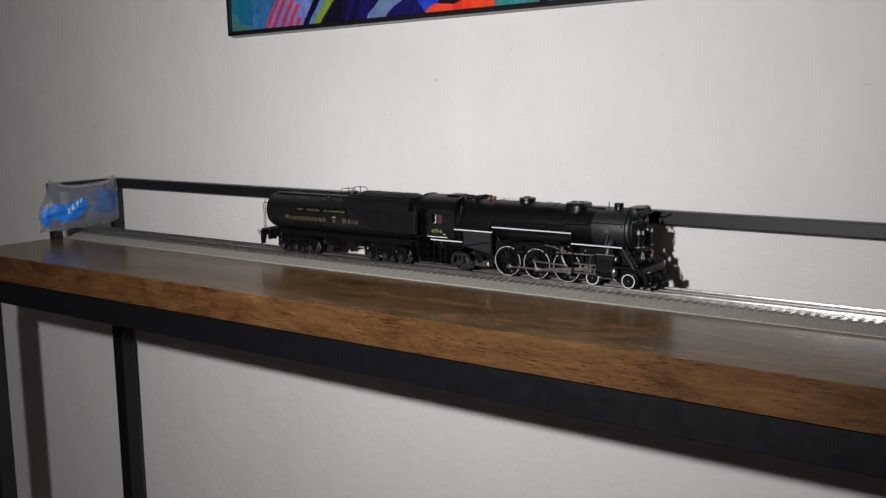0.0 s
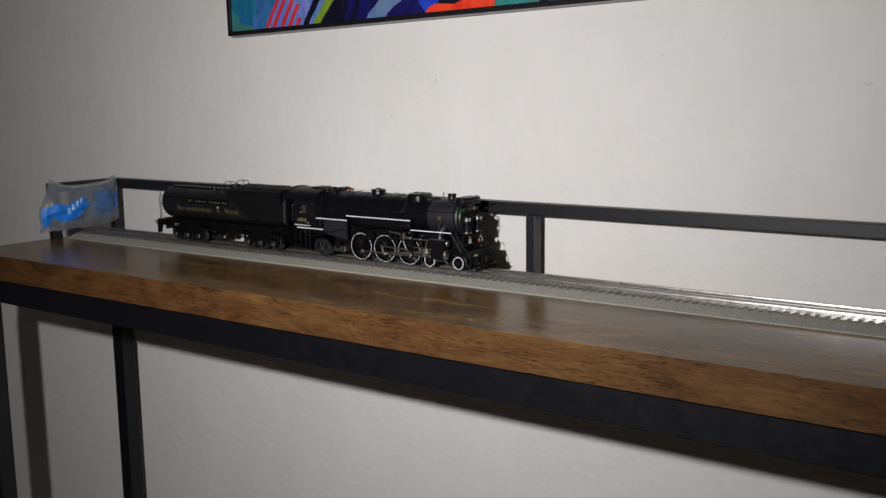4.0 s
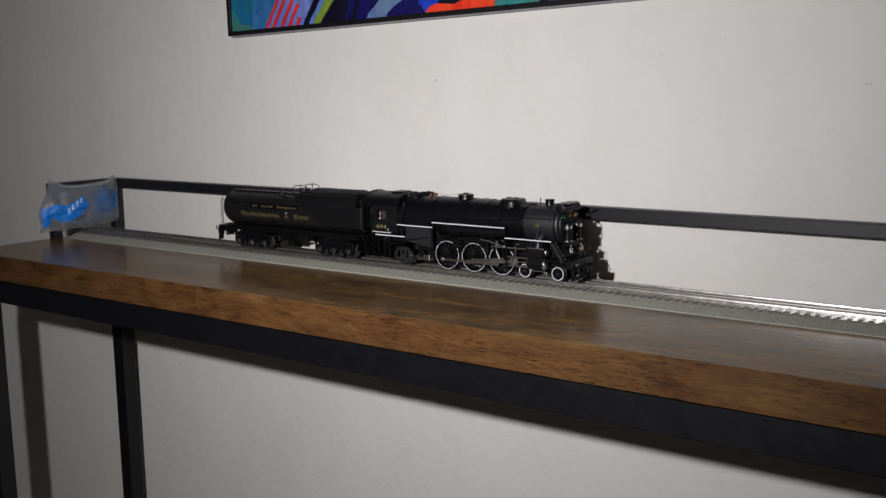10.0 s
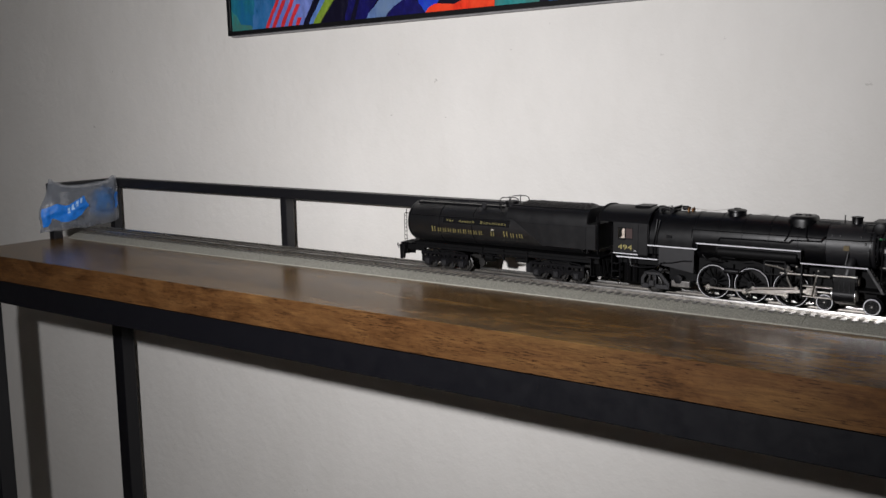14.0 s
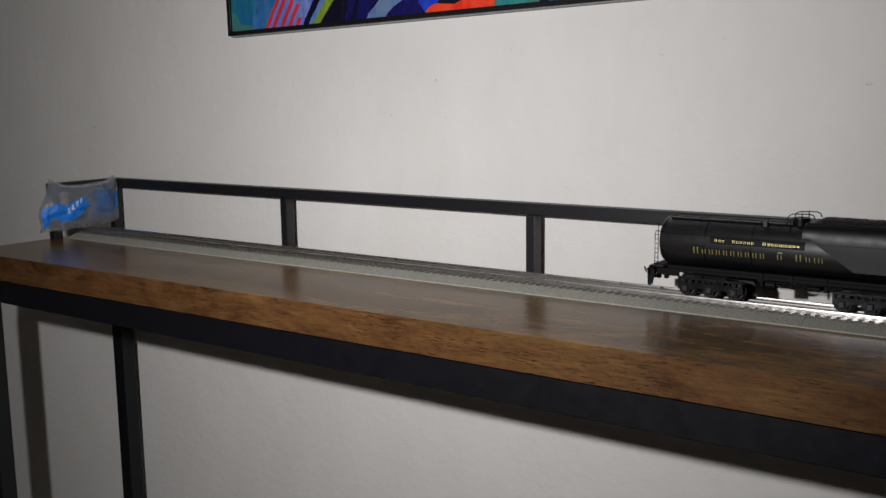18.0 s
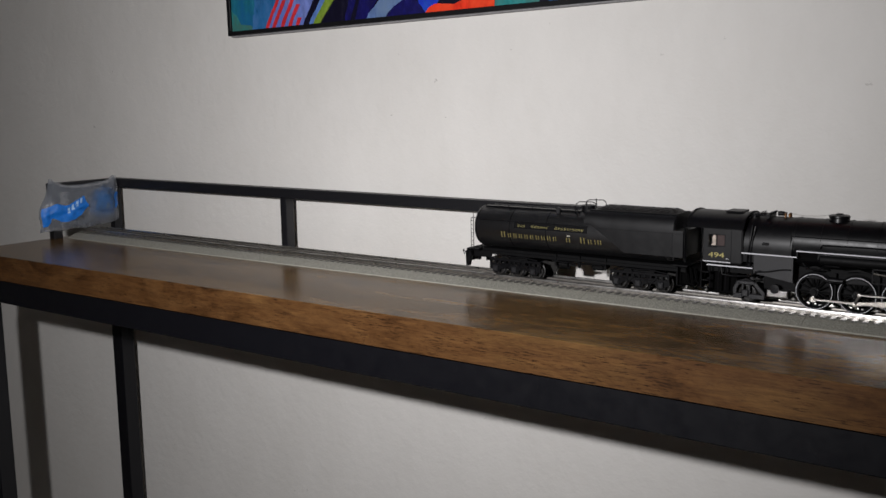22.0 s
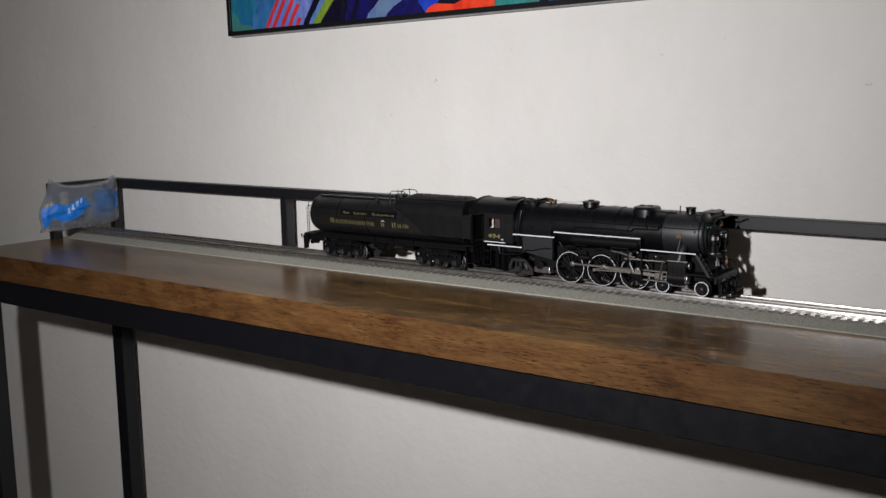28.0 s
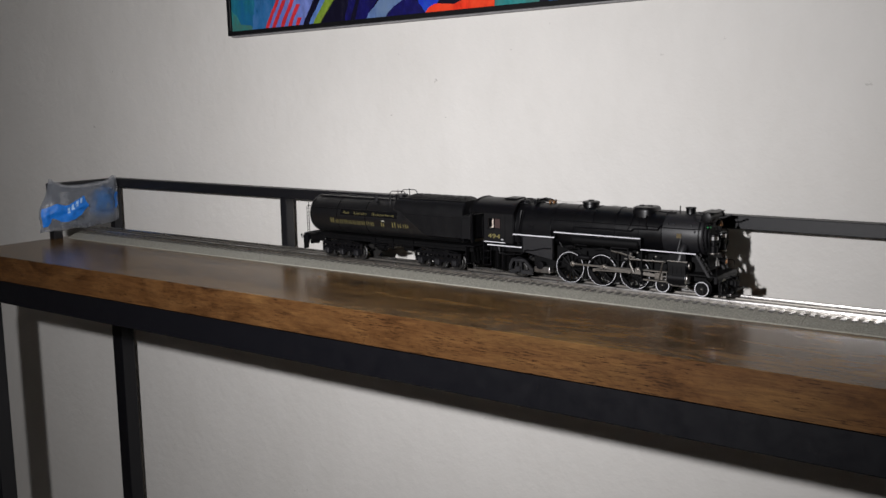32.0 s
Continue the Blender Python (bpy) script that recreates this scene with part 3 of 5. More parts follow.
    steam = pipe(mesh(), [(0.1800, 0.0190 * side, 0.0560), (0.1790, 0.0250 * side, 0.0500), (0.1780, 0.0265 * side, 0.0400)], 0.0050, 14)
    part("steam_pipe", steam, M_GRAPH, loco, smooth=True)
    part("smokebox_prop", bar(mesh(), (0.1770, 0.0238 * side, 0.0640), (0.1755, 0.0285 * side, 0.0500), 0.0010, seg=8), M_GRAPH, loco)
    for x, z in ((0.1600, 0.0800), (0.1680, 0.0800), (0.1880, 0.0800), (0.1930, 0.0735)):
        q = math.acos(min(1, (z - CZ) / 0.0236))
        y = 0.0236 * math.sin(q) * side
        part("fitting", box(mesh(), x - 0.0009, x + 0.0009, y - 0.0010, y + 0.0010, z - 0.0012, z + 0.0012, 0.0003), M_GRAPH, loco)

# on top of the boiler
part("steam_dome", lathe(mesh(), "z", (0.0530, 0, 0), [(0.0900, 0.0112), (0.0930, 0.0103), (0.0960, 0.0100), (0.0968, 0.0106), (0.0985, 0.0104), (0.0992, 0.0085), (0.0998, 0.0040), (0.1000, 0.0)], 32), M_BOILER, loco, "round black steam dome", True)
part("dome_cap", lathe(mesh(), "z", (0.0530, 0, 0), [(0.0998, 0.0038), (0.1006, 0.0034), (0.1008, 0.0)], 20), M_BOILER, loco, smooth=True)
def round_box(a, n):
    return math.copysign(abs(a) ** n, a)


b = mesh()
out = [(0.1254 + 0.0149 * round_box(math.cos(a), 0.75), 0.0178 * round_box(math.sin(a), 0.75)) for a in [2 * math.pi * k / 36 for k in range(36)]]
rings = [[b.verts.new((0.1254 + (x - 0.1254) * f, y * f, z)) for x, y in out] for z, f in ((0.0780, 1.0), (0.0920, 1.0), (0.0945, 0.975), (0.0960, 0.92), (0.0968, 0.82), (0.0970, 0.6))]
for p, q in zip(rings, rings[1:]):
    for k in range(len(out)):
        b.faces.new((p[k], p[(k + 1) % len(out)], q[(k + 1) % len(out)], q[k]))
b.faces.new(rings[-1])
part("sand_dome", b, M_BOILER, loco, "oblong black sand dome", True)
for x in (0.1195, 0.1300):
    part("sand_hatch", lathe(mesh(), "z", (x, 0, 0), [(0.0966, 0.0034), (0.0978, 0.0033), (0.0982, 0.0022), (0.0984, 0.0)], 18), M_BOILER, loco, smooth=True)
part("chimney", lathe(mesh(), "z", (0.1790, 0, 0), [(0.0880, 0.0085), (0.0895, 0.0062), (0.0920, 0.0054), (0.0968, 0.0055), (0.0975, 0.0062), (0.0982, 0.0062), (0.0982, 0.0045), (0.0935, 0.0043), (0.0935, 0.0)], 28), M_BOILER, loco, "short black chimney", True)
part("antenna_pipe", bar(mesh(), (0.1675, -0.003, 0.0895), (0.1675, -0.003, 0.0998), 0.0006, seg=6), M_BLACK, loco)
b = mesh()
for x, y in ((-0.0010, -0.005), (0.0022, -0.001), (0.0015, 0.005), (-0.0030, 0.002)):
    lathe(b, "z", (x, y, 0), [(0.0925, 0.0013), (0.0950, 0.0012), (0.0953, 0.0017), (0.0968, 0.0015), (0.0980, 0.0007), (0.0982, 0.0)], 10)
part("safety_valves", b, M_BRASS, loco, "copper-coloured safety valves", True)
b = mesh()
lathe(b, "y", (-0.0180, 0, 0.0945), [(-0.012, 0.0), (-0.012, 0.0024), (0.012, 0.0024), (0.012, 0.0)], 14)
for k in range(6):
    y = -0.011 + 0.0044 * k
    bar(b, (-0.0180, y, 0.0945), (-0.0150, y, 0.0985), 0.0008, seg=6)
    bar(b, (-0.0156, y - 0.0012, 0.0982), (-0.0156, y + 0.0012, 0.0982), 0.0010, seg=6)
part("steam_turret", b, M_BLACK, loco, smooth=True)
for y in (-0.0150, -0.0105, -0.0060, 0.0040, 0.0110):
    part("turret_pipe", pipe(mesh(), [(-0.0370, y * 1.1, 0.0905), (-0.0335, y, 0.0948), (-0.0270, y, 0.0955), (-0.0205, y * 0.9, 0.0950)], 0.0007), M_BLACK, loco, smooth=True)
    part("turret_valve", lathe(mesh(), "z", (-0.0290 + y * 0.12, y, 0), [(0.0930, 0.0), (0.0930, 0.0014), (0.0952, 0.0014), (0.0956, 0.0007), (0.0970, 0.0007), (0.0971, 0.0017), (0.0976, 0.0017), (0.0977, 0.0)], 10), M_GRAPH, loco, smooth=True)
part("whistle_cord", pipe(mesh(), [(0.0020, -0.0010, 0.0978), (0.0180, -0.0008, 0.0962), (0.0320, -0.0004, 0.0966), (0.0450, 0.0, 0.0990)], 0.0002, 4), M_ROD, loco)
part("generator", lathe(mesh(), "x", (0, 0.006, 0.0965), [(-0.0120, 0.0), (-0.0120, 0.0026), (-0.0060, 0.0026), (-0.0050, 0.0018), (-0.0030, 0.0018), (-0.0030, 0.0)], 14), M_BLACK, loco, smooth=True)
part("top_strip", box(mesh(), 0.142, 0.1640, -0.0060, -0.0045, 0.0898, 0.0926, 0.0003), M_BOILER, loco)

# feedwater heater across the smokebox's brow, bell, front pumps
part("feedwater_heater", lathe(mesh(), "y", (0.2050, 0, 0.0895), [(-0.0212, 0.0), (-0.0212, 0.0050), (-0.0208, 0.0060), (-0.0180, 0.0062), (-0.0175, 0.0053), (0.0175, 0.0053), (0.0180, 0.0062), (0.0208, 0.0060), (0.0212, 0.0050), (0.0212, 0.0)], 28), M_BLACK, loco, "cylindrical feedwater heater", True)
b = mesh()
pipe(b, [(0.1880, -0.0130, 0.0870), (0.1885, -0.0145, 0.0905), (0.1920, -0.0150, 0.0920), (0.2040, -0.0150, 0.0925)], 0.0009)
pipe(b, [(0.1880, -0.0120, 0.0850), (0.1980, -0.0190, 0.0850), (0.2040, -0.0190, 0.0860)], 0.0009)
part("heater_pipe", b, M_GRAPH, loco, smooth=True)
part("heater_shelf", box(mesh(), 0.1965, 0.2135, -0.0150, 0.0150, 0.0949, 0.0955, 0.0002), M_GRAPH, loco)
part("shelf_post", pipe(mesh(), [(0.1905, -0.0165, 0.0840), (0.1905, -0.0168, 0.0930), (0.1930, -0.0168, 0.0945), (0.2060, -0.0168, 0.0948)], 0.0007), M_GRAPH, loco, smooth=True)
part("brow_bracket", pipe(mesh(), [(0.2090, 0.0020, 0.0880), (0.2170, 0.0030, 0.0885), (0.2235, 0.0040, 0.0915), (0.2255, 0.0040, 0.0915)], 0.0010, 8), M_GRAPH, loco, "small bracket on the smokebox brow", True)
part("heater_saddle", box(mesh(), 0.1985, 0.2070, -0.0100, 0.0100, 0.0820, 0.0860, 0.001), M_GRAPH, loco)
b = mesh()
lathe(b, "z", (0.2140, 0, 0), [(0.0795, 0.0), (0.0795, 0.0032), (0.0803, 0.0029), (0.0828, 0.0020), (0.0845, 0.0011), (0.0852, 0.0)], 18)
part("bell", b, M_BRASS, loco, "brass bell", True)
part("bell_yoke", pipe(mesh(), [(0.2140, -0.0048, 0.0770), (0.2140, -0.0050, 0.0830), (0.2140, 0.0, 0.0868), (0.2140, 0.0050, 0.0830), (0.2140, 0.0048, 0.0770)], 0.0007), M_BLACK, loco)
for y in (-0.0125, 0.0125):
    pump = lathe(mesh(), "z", (0.2112, y, 0), [(0.0480, 0.0), (0.0480, 0.0050), (0.0495, 0.0054), (0.0500, 0.0046), (0.0580, 0.0046), (0.0585, 0.0030), (0.0615, 0.0030), (0.0620, 0.0050), (0.0690, 0.0050), (0.0695, 0.0056), (0.0710, 0.0054), (0.0715, 0.0)], 24)
    pump = part("air_pump", pump, M_BLACK, loco, "black air pump with bright bands", True)
    part("pump_band", lathe(mesh(), "z", (0.2112, y, 0), [(0.0650, 0.0045), (0.0650, 0.0053), (0.0690, 0.0053), (0.0690, 0.0045)], 24), M_CHROME, pump, smooth=True)
    part("pump_band", lathe(mesh(), "z", (0.2112, y, 0), [(0.0494, 0.0045), (0.0494, 0.0060), (0.0505, 0.0060), (0.0505, 0.0045)], 24), M_ROD, pump, smooth=True)
    part("pump_pipe", pipe(mesh(), [(0.2148, y + 0.003, 0.0500), (0.2170, y + 0.004, 0.0600), (0.2166, y + 0.004, 0.0720), (0.2120, y + 0.003, 0.0760)], 0.0007), M_BLACK, pump)
    part("lubricator", lathe(mesh(), "z", (0.2155, y * 1.02, 0), [(0.0360, 0.0), (0.0360, 0.0026), (0.0420, 0.0026), (0.0425, 0.0010), (0.0450, 0.0010), (0.0450, 0.0)], 16), M_CHROME, loco, "small bright cylinder", True)
    marker = part("marker_lamp", lathe(mesh(), "x", (0, y * 1.35, 0.0790), [(0.2040, 0.0), (0.2040, 0.0020), (0.2085, 0.0020), (0.2090, 0.0014), (0.2090, 0.0)], 14), M_BLACK, loco, smooth=True)
    part("marker_lens", lathe(mesh(), "x", (0, y * 1.35, 0.0790), [(0.2089, 0.0014), (0.2095, 0.0010), (0.2097, 0.0)], 12), M_LENS, marker, "green glass lens", True)
    part("marker_lens", lathe(mesh(), "y", (0.2063, y * 1.35, 0.0790), [(math.copysign(0.0019, y), 0.0012), (math.copysign(0.0025, y), 0.0008), (math.copysign(0.0027, y), 0.0)], 12), M_LENS, marker, smooth=True)
part("pump_shield", box(mesh(), 0.2075, 0.2090, -0.0185, 0.0185, 0.0300, 0.0780, 0.0005), M_UNDER, loco)
head = part("headlight", lathe(mesh(), "x", (0, 0, 0.0395), [(0.2130, 0.0), (0.2130, 0.0036), (0.2200, 0.0040), (0.2210, 0.0044), (0.2220, 0.0044), (0.2220, 0.0036), (0.2212, 0.0022), (0.2212, 0.0)], 22), M_BLACK, loco, "headlight with warm lit lens", True)
part("lens", lathe(mesh(), "x", (0, 0, 0.0395), [(0.2216, 0.0022), (0.2222, 0.0018), (0.2226, 0.0)], 20), M_GLOW, head, "warm glowing lens", True)

# frame, pilot deck and pilot
part("main_frame", box(mesh(), -0.0200, 0.2050, -0.0120, 0.0120, 0.0150, 0.0440, 0.001), M_UNDER, loco)
part("pilot_deck", box(mesh(), 0.1900, 0.2230, -0.0300, 0.0300, 0.0250, 0.0272, 0.0004), M_UNDER, loco)
part("pilot_beam", box(mesh(), 0.2190, 0.2235, -0.0310, 0.0310, 0.0180, 0.0270, 0.0006), M_BLACK, loco)
cow = part("pilot", box(mesh(), 0.2225, 0.2240, -0.0260, 0.0260, 0.0025, 0.0045, 0.0003), M_BLACK, loco, "black slatted pilot")
for k in range(13):
    y = -0.0255 + 0.051 * k / 12
    lean = 0.0085 * (1 - abs(y) / 0.0300)
    s = mesh()
    bar(s, (0.2232, y, 0.0190), (0.2235 + lean, y, 0.0030), 0.0010, seg=6)
    part("slat", s, M_BLACK, cow)
b = mesh()
for y0, y1 in ((-0.0300, -0.0060), (0.0060, 0.0300)):
    box(b, 0.2255, 0.2330, y0, y1, 0.0062, 0.0072)
    for y in (y0 + 0.002, y1 - 0.002):
        box(b, 0.2262, 0.2272, y - 0.0005, y + 0.0005, 0.0070, 0.0190)
part("footboard", b, M_BLACK, loco)
def coupler(x, way, parent):
    b = mesh()
    box(b, x - 0.004, x + 0.006, -0.0024, 0.0024, 0.0135, 0.0185, 0.0005)
    if way < 0:
        for v in b.verts:
            v.co.x = 2 * x - v.co.x
    bar(b, (x + way * 0.0075, -0.0014, 0.0125), (x + way * 0.0075, -0.0014, 0.0195), 0.0030, seg=12)
    bar(b, (x + way * 0.0085, 0.0030, 0.0130), (x + way * 0.0085, 0.0030, 0.0190), 0.0018, seg=10)
    part("coupler", b, M_BLACK, parent, "black knuckle coupler", True)


coupler(0.2260, 1, loco)
part("lift_bar", pipe(mesh(), [(0.2245, -0.0290, 0.0180), (0.2250, -0.0285, 0.0225), (0.2260, -0.0030, 0.0230), (0.2300, 0.0, 0.0225), (0.2260, 0.0030, 0.0230), (0.2250, 0.0285, 0.0225), (0.2245, 0.0290, 0.0180)], 0.0005), M_BLACK, loco)
for side in (NEAR, FAR):
    b = mesh()
    pipe(b, [(0.2210, 0.0285 * side, 0.0272), (0.2212, 0.0285 * side, 0.0360), (0.2190, 0.0283 * side, 0.0372), (0.2120, 0.0280 * side, 0.0372)], 0.0005)
    pipe(b, [(0.2240, 0.0130 * side, 0.0180), (0.2275, 0.0135 * side, 0.0160), (0.2280, 0.0140 * side, 0.0080)], 0.0008)
    part("deck_rail", b, M_BLACK, loco)
part("number_plate", box(mesh(), 0.2237, 0.2242, -0.0150, -0.0075, 0.0195, 0.0225), M_CROWN, loco, "small pale plate with worn figures")

# cylinders and guides
for side in (NEAR, FAR):
    y = 0.0262 * side
    cyl = part("cylinder", lathe(mesh(), "x", (0, y, 0.0205), [(0.1650, 0.0), (0.1650, 0.0066), (0.1655, 0.0074), (0.1870, 0.0074), (0.1875, 0.0066), (0.1875, 0.0)], 28), M_BLACK, loco, "black steam cylinder", True)
    part("cylinder_head", lathe(mesh(), "x", (0, y, 0.0205), [(0.1874, 0.0062), (0.1888, 0.0058), (0.1895, 0.0030), (0.1896, 0.0)], 24), M_ROD, cyl, "bare steel cylinder head", True)
    part("rear_head", lathe(mesh(), "x", (0, y, 0.0205), [(0.1620, 0.0022), (0.1640, 0.0024), (0.1642, 0.0060), (0.1651, 0.0062)], 24), M_CHROME, cyl, smooth=True)
    part("valve_chest", lathe(mesh(), "x", (0, 0.0248 * side, 0.0350), [(0.1640, 0.0), (0.1640, 0.0050), (0.1650, 0.0058), (0.1880, 0.0058), (0.1890, 0.0050), (0.1890, 0.0)], 24), M_BLACK, cyl, smooth=True)
    part("valve_head", lathe(mesh(), "x", (0, 0.0248 * side, 0.0350), [(0.1889, 0.0046), (0.1900, 0.0042), (0.1906, 0.0)], 20), M_ROD, cyl, smooth=True)
    part("chest_pipe", bar(mesh(), (0.1650, 0.0306 * side, 0.0400), (0.1885, 0.0306 * side, 0.0400), 0.0010, seg=10), M_ROD, cyl, smooth=True)
    part("saddle", extrude(mesh(), [(0.1665, 0.0270), (0.1665, 0.0480), (0.1860, 0.0480), (0.1860, 0.0270)], "y", 0.0080 * side, 0.0300 * side), M_BLACK, cyl)
    part("cylinder_jacket", extrude(mesh(), [(q * side, z) for q, z in ((0.018, 0.0405), (0.0285, 0.0405), (0.0312, 0.0390), (0.0324, 0.0345), (0.0318, 0.0290), (0.0326, 0.0240), (0.0326, 0.0180), (0.0306, 0.0142), (0.0270, 0.0126), (0.018, 0.0126))], "x", 0.1662, 0.1868), M_UNDER, cyl, smooth=True)
    for x in (0.1648, 0.1872):
        part("cylinder_band", lathe(mesh(), "x", (0, y, 0.0205), [(x - 0.0007, 0.0055), (x - 0.0007, 0.0072), (x - 0.0003, 0.0076), (x + 0.0003, 0.0076), (x + 0.0007, 0.0072), (x + 0.0007, 0.0055)], 28), M_CHROME, cyl, "bright cylinder band", True)
    for x in (0.1715, 0.1765, 0.1815):
        part("jacket_strip", box(mesh(), x - 0.0004, x + 0.0004, 0.0322 * side, 0.0329 * side, 0.0175, 0.0345), M_BLACK, cyl)
    part("drain_cock", pipe(mesh(), [(0.1665, 0.0265 * side, 0.0130), (0.1690, 0.0265 * side, 0.0112), (0.1860, 0.0265 * side, 0.0112), (0.1900, 0.0265 * side, 0.0085)], 0.0007), M_ROD, cyl)
    g = mesh()
    box(g, 0.1340, 0.1645, 0.0235 * side, 0.0285 * side, 0.0252, 0.0268, 0.0003)
    box(g, 0.1340, 0.1645, 0.0235 * side, 0.0285 * side, 0.0142, 0.0158, 0.0003)
    part("guide_bars", g, M_ROD, loco, "bare steel guide bars")
    y0, y1 = 0.0225 * side, 0.0312 * side
    part("guide_yoke", box(mesh(), 0.1325, 0.1342, y0, y1, 0.0125, 0.0500, 0.0004), M_BLACK, loco)
    gear = mesh()
    for x in (0.0945, 0.1165):
        box(gear, x - 0.0007, x + 0.0007, 0.0300 * side, 0.0312 * side, 0.0350, 0.0500)
    box(gear, 0.0938, 0.1172, 0.0300 * side, 0.0312 * side, 0.0490, 0.0502)
    box(gear, 0.0938, 0.1172, 0.0300 * side, 0.0312 * side, 0.0350, 0.0360)
    part("valve_gear_bracket", gear, M_BLACK, loco)
    link_ = pipe(mesh(), [(0.1195, 0.0295 * side, 0.0450), (0.1175, 0.0295 * side, 0.0390), (0.1185, 0.0295 * side, 0.0330), (0.1235, 0.0295 * side, 0.0225)], 0.0012, 8)
    part("expansion_link", link_, M_DULL, loco, "bare steel valve gear link", True)
    part("radius_bar", bar(mesh(), (0.1110, 0.0290 * side, 0.0375), (0.1610, 0.0270 * side, 0.0375), 0.0011, seg=8), M_ROD, loco, smooth=True)
    b = mesh()
    lathe(b, "y", (0.1180, 0, 0.0430), [(0.0255 * side, 0.0), (0.0255 * side, 0.0030), (0.0290 * side, 0.0030), (0.0292 * side, 0.0)], 16)
    part("reverse_gear", b, M_GRAPH, loco, smooth=True)
    for x, z in ((0.1075, 0.0440), (0.1230, 0.0400), (0.1275, 0.0455), (0.1462, 0.0385), (0.1500, 0.0430)):
        part("gear_pin", lathe(mesh(), "y", (x, 0, z), [(0.0270 * side, 0.0), (0.0270 * side, 0.0012), (0.0300 * side, 0.0010), (0.0303 * side, 0.0)], 10), M_DULL, loco, smooth=True)
    part("reach_rod", pipe(mesh(), [(0.0950, 0.0303 * side, 0.0455), (0.1075, 0.0303 * side, 0.0440), (0.1230, 0.0300 * side, 0.0400)], 0.0009), M_ROD, loco, smooth=True)
    # brake and spring rigging seen between the drivers
    for x in DRIVE:
        part("brake_hanger", box(mesh(), x + 0.0195, x + 0.0210, 0.0150 * side, 0.0180 * side, 0.0060, 0.0400), M_UNDER, loco)
        part("leaf_spring", extrude(mesh(), [(x - 0.013, 0.0435), (x, 0.0465), (x + 0.013, 0.0435), (x + 0.012, 0.0425), (x, 0.0440), (x - 0.012, 0.0425)], "y", 0.0165 * side, 0.0200 * side), M_UNDER, loco)
    part("injector", lathe(mesh(), "x", (0, 0.0265 * side, 0.0340), [(0.0500, 0.0), (0.0500, 0.0030), (0.0560, 0.0036), (0.0620, 0.0026), (0.0660, 0.0026), (0.0660, 0.0)], 14), M_BLACK, loco, smooth=True)
    part("air_cooler", pipe(mesh(), [(0.0250, 0.0280 * side, 0.0500), (0.0300, 0.0285 * side, 0.0445), (0.0420, 0.0285 * side, 0.0440), (0.0480, 0.0285 * side, 0.0490), (0.0620, 0.0285 * side, 0.0485)], 0.0008), M_BLACK, loco)

# trailing truck and rear works
for side in (NEAR, FAR):
    b = mesh()
    o, q = 0.0225 * side, 0.0258 * side
    box(b, -0.0435, -0.0250, o, q, 0.0208, 0.0246, 0.0005)
    extrude(b, [(-0.0482, 0.0080), (-0.0482, 0.0165), (-0.0436, 0.0240), (-0.0415, 0.0212), (-0.0448, 0.0155), (-0.0448, 0.0105)], "y", o, q)
    extrude(b, [(-0.0262, 0.0210), (-0.0240, 0.0238), (-0.0140, 0.0130), (-0.0140, 0.0080), (-0.0172, 0.0110)], "y", o, q)
    box(b, -0.0480, -0.0385, o, q, 0.0052, 0.0108, 0.0005)
    box(b, -0.0305, -0.0142, o, q, 0.0055, 0.0108, 0.0005)
    for x in (-0.0392, -0.0322):
        box(b, x, x + 0.0024, o, q, 0.0070, 0.0210, 0.0004)
    tf = part("trailing_frame", b, M_GRAPH, loco, "black cast trailing truck frame")
    part("journal_box", box(mesh(), -0.0380, -0.0310, 0.0258 * side, 0.0285 * side, 0.0080, 0.0155, 0.0008), M_GRAPH, tf)
    part("frame_spring", extrude(mesh(), [(-0.0460, 0.0235), (-0.0345, 0.0275), (-0.0230, 0.0235), (-0.0235, 0.0222), (-0.0345, 0.0250), (-0.0455, 0.0222)], "y", 0.0215 * side, 0.0245 * side), M_BLACK, tf)
    part("ash_cylinder", lathe(mesh(), "y", (-0.0040, 0, 0.0185), [(0.0200 * side, 0.0), (0.0200 * side, 0.0050), (0.0250 * side, 0.0050), (0.0255 * side, 0.0)], 18), M_BLACK, loco, smooth=True)
    part("ash_box", box(mesh(), -0.0125, 0.0100, 0.0130 * side, 0.0250 * side, 0.0095, 0.0172, 0.0012, 2), M_TREAD, loco, "dull steel ash pan box")
    for x in (-0.0740, -0.0640, -0.0560):
        part("cab_support", bar(mesh(), (x, 0.0285 * side, 0.0400), (x - 0.0005, 0.0270 * side, 0.0120), 0.0009, seg=6), M_BLACK, loco)
    st = mesh()
    for z in (0.0130, 0.0220, 0.0310):
        box(st, -0.0830, -0.0745, 0.0250 * side, 0.0320 * side, z, z + 0.0008)
    box(st, -0.0830, -0.0822, 0.0250 * side, 0.0320 * side, 0.0130, 0.0430)
    part("cab_steps", st, M_BLACK, loco)
    part("injector_pipe", pipe(mesh(), [(-0.0620, 0.0280 * side, 0.0400), (-0.0600, 0.0285 * side, 0.0300), (-0.0480, 0.0285 * side, 0.0290), (-0.0300, 0.0285 * side, 0.0310), (-0.0180, 0.0282 * side, 0.0380)], 0.0009), M_BLACK, loco, smooth=True)
part("drawbar", box(mesh(), -0.1060, -0.0580, -0.0040, 0.0040, 0.0170, 0.0200), M_UNDER, loco)
part("rear_frame", box(mesh(), -0.0800, -0.0300, -0.0190, 0.0190, 0.0312, 0.0428), M_UNDER, loco)
part("ash_hopper", box(mesh(), -0.0800, -0.0470, -0.0150, 0.0150, 0.0060, 0.0308, 0.001), M_DEEP, loco)
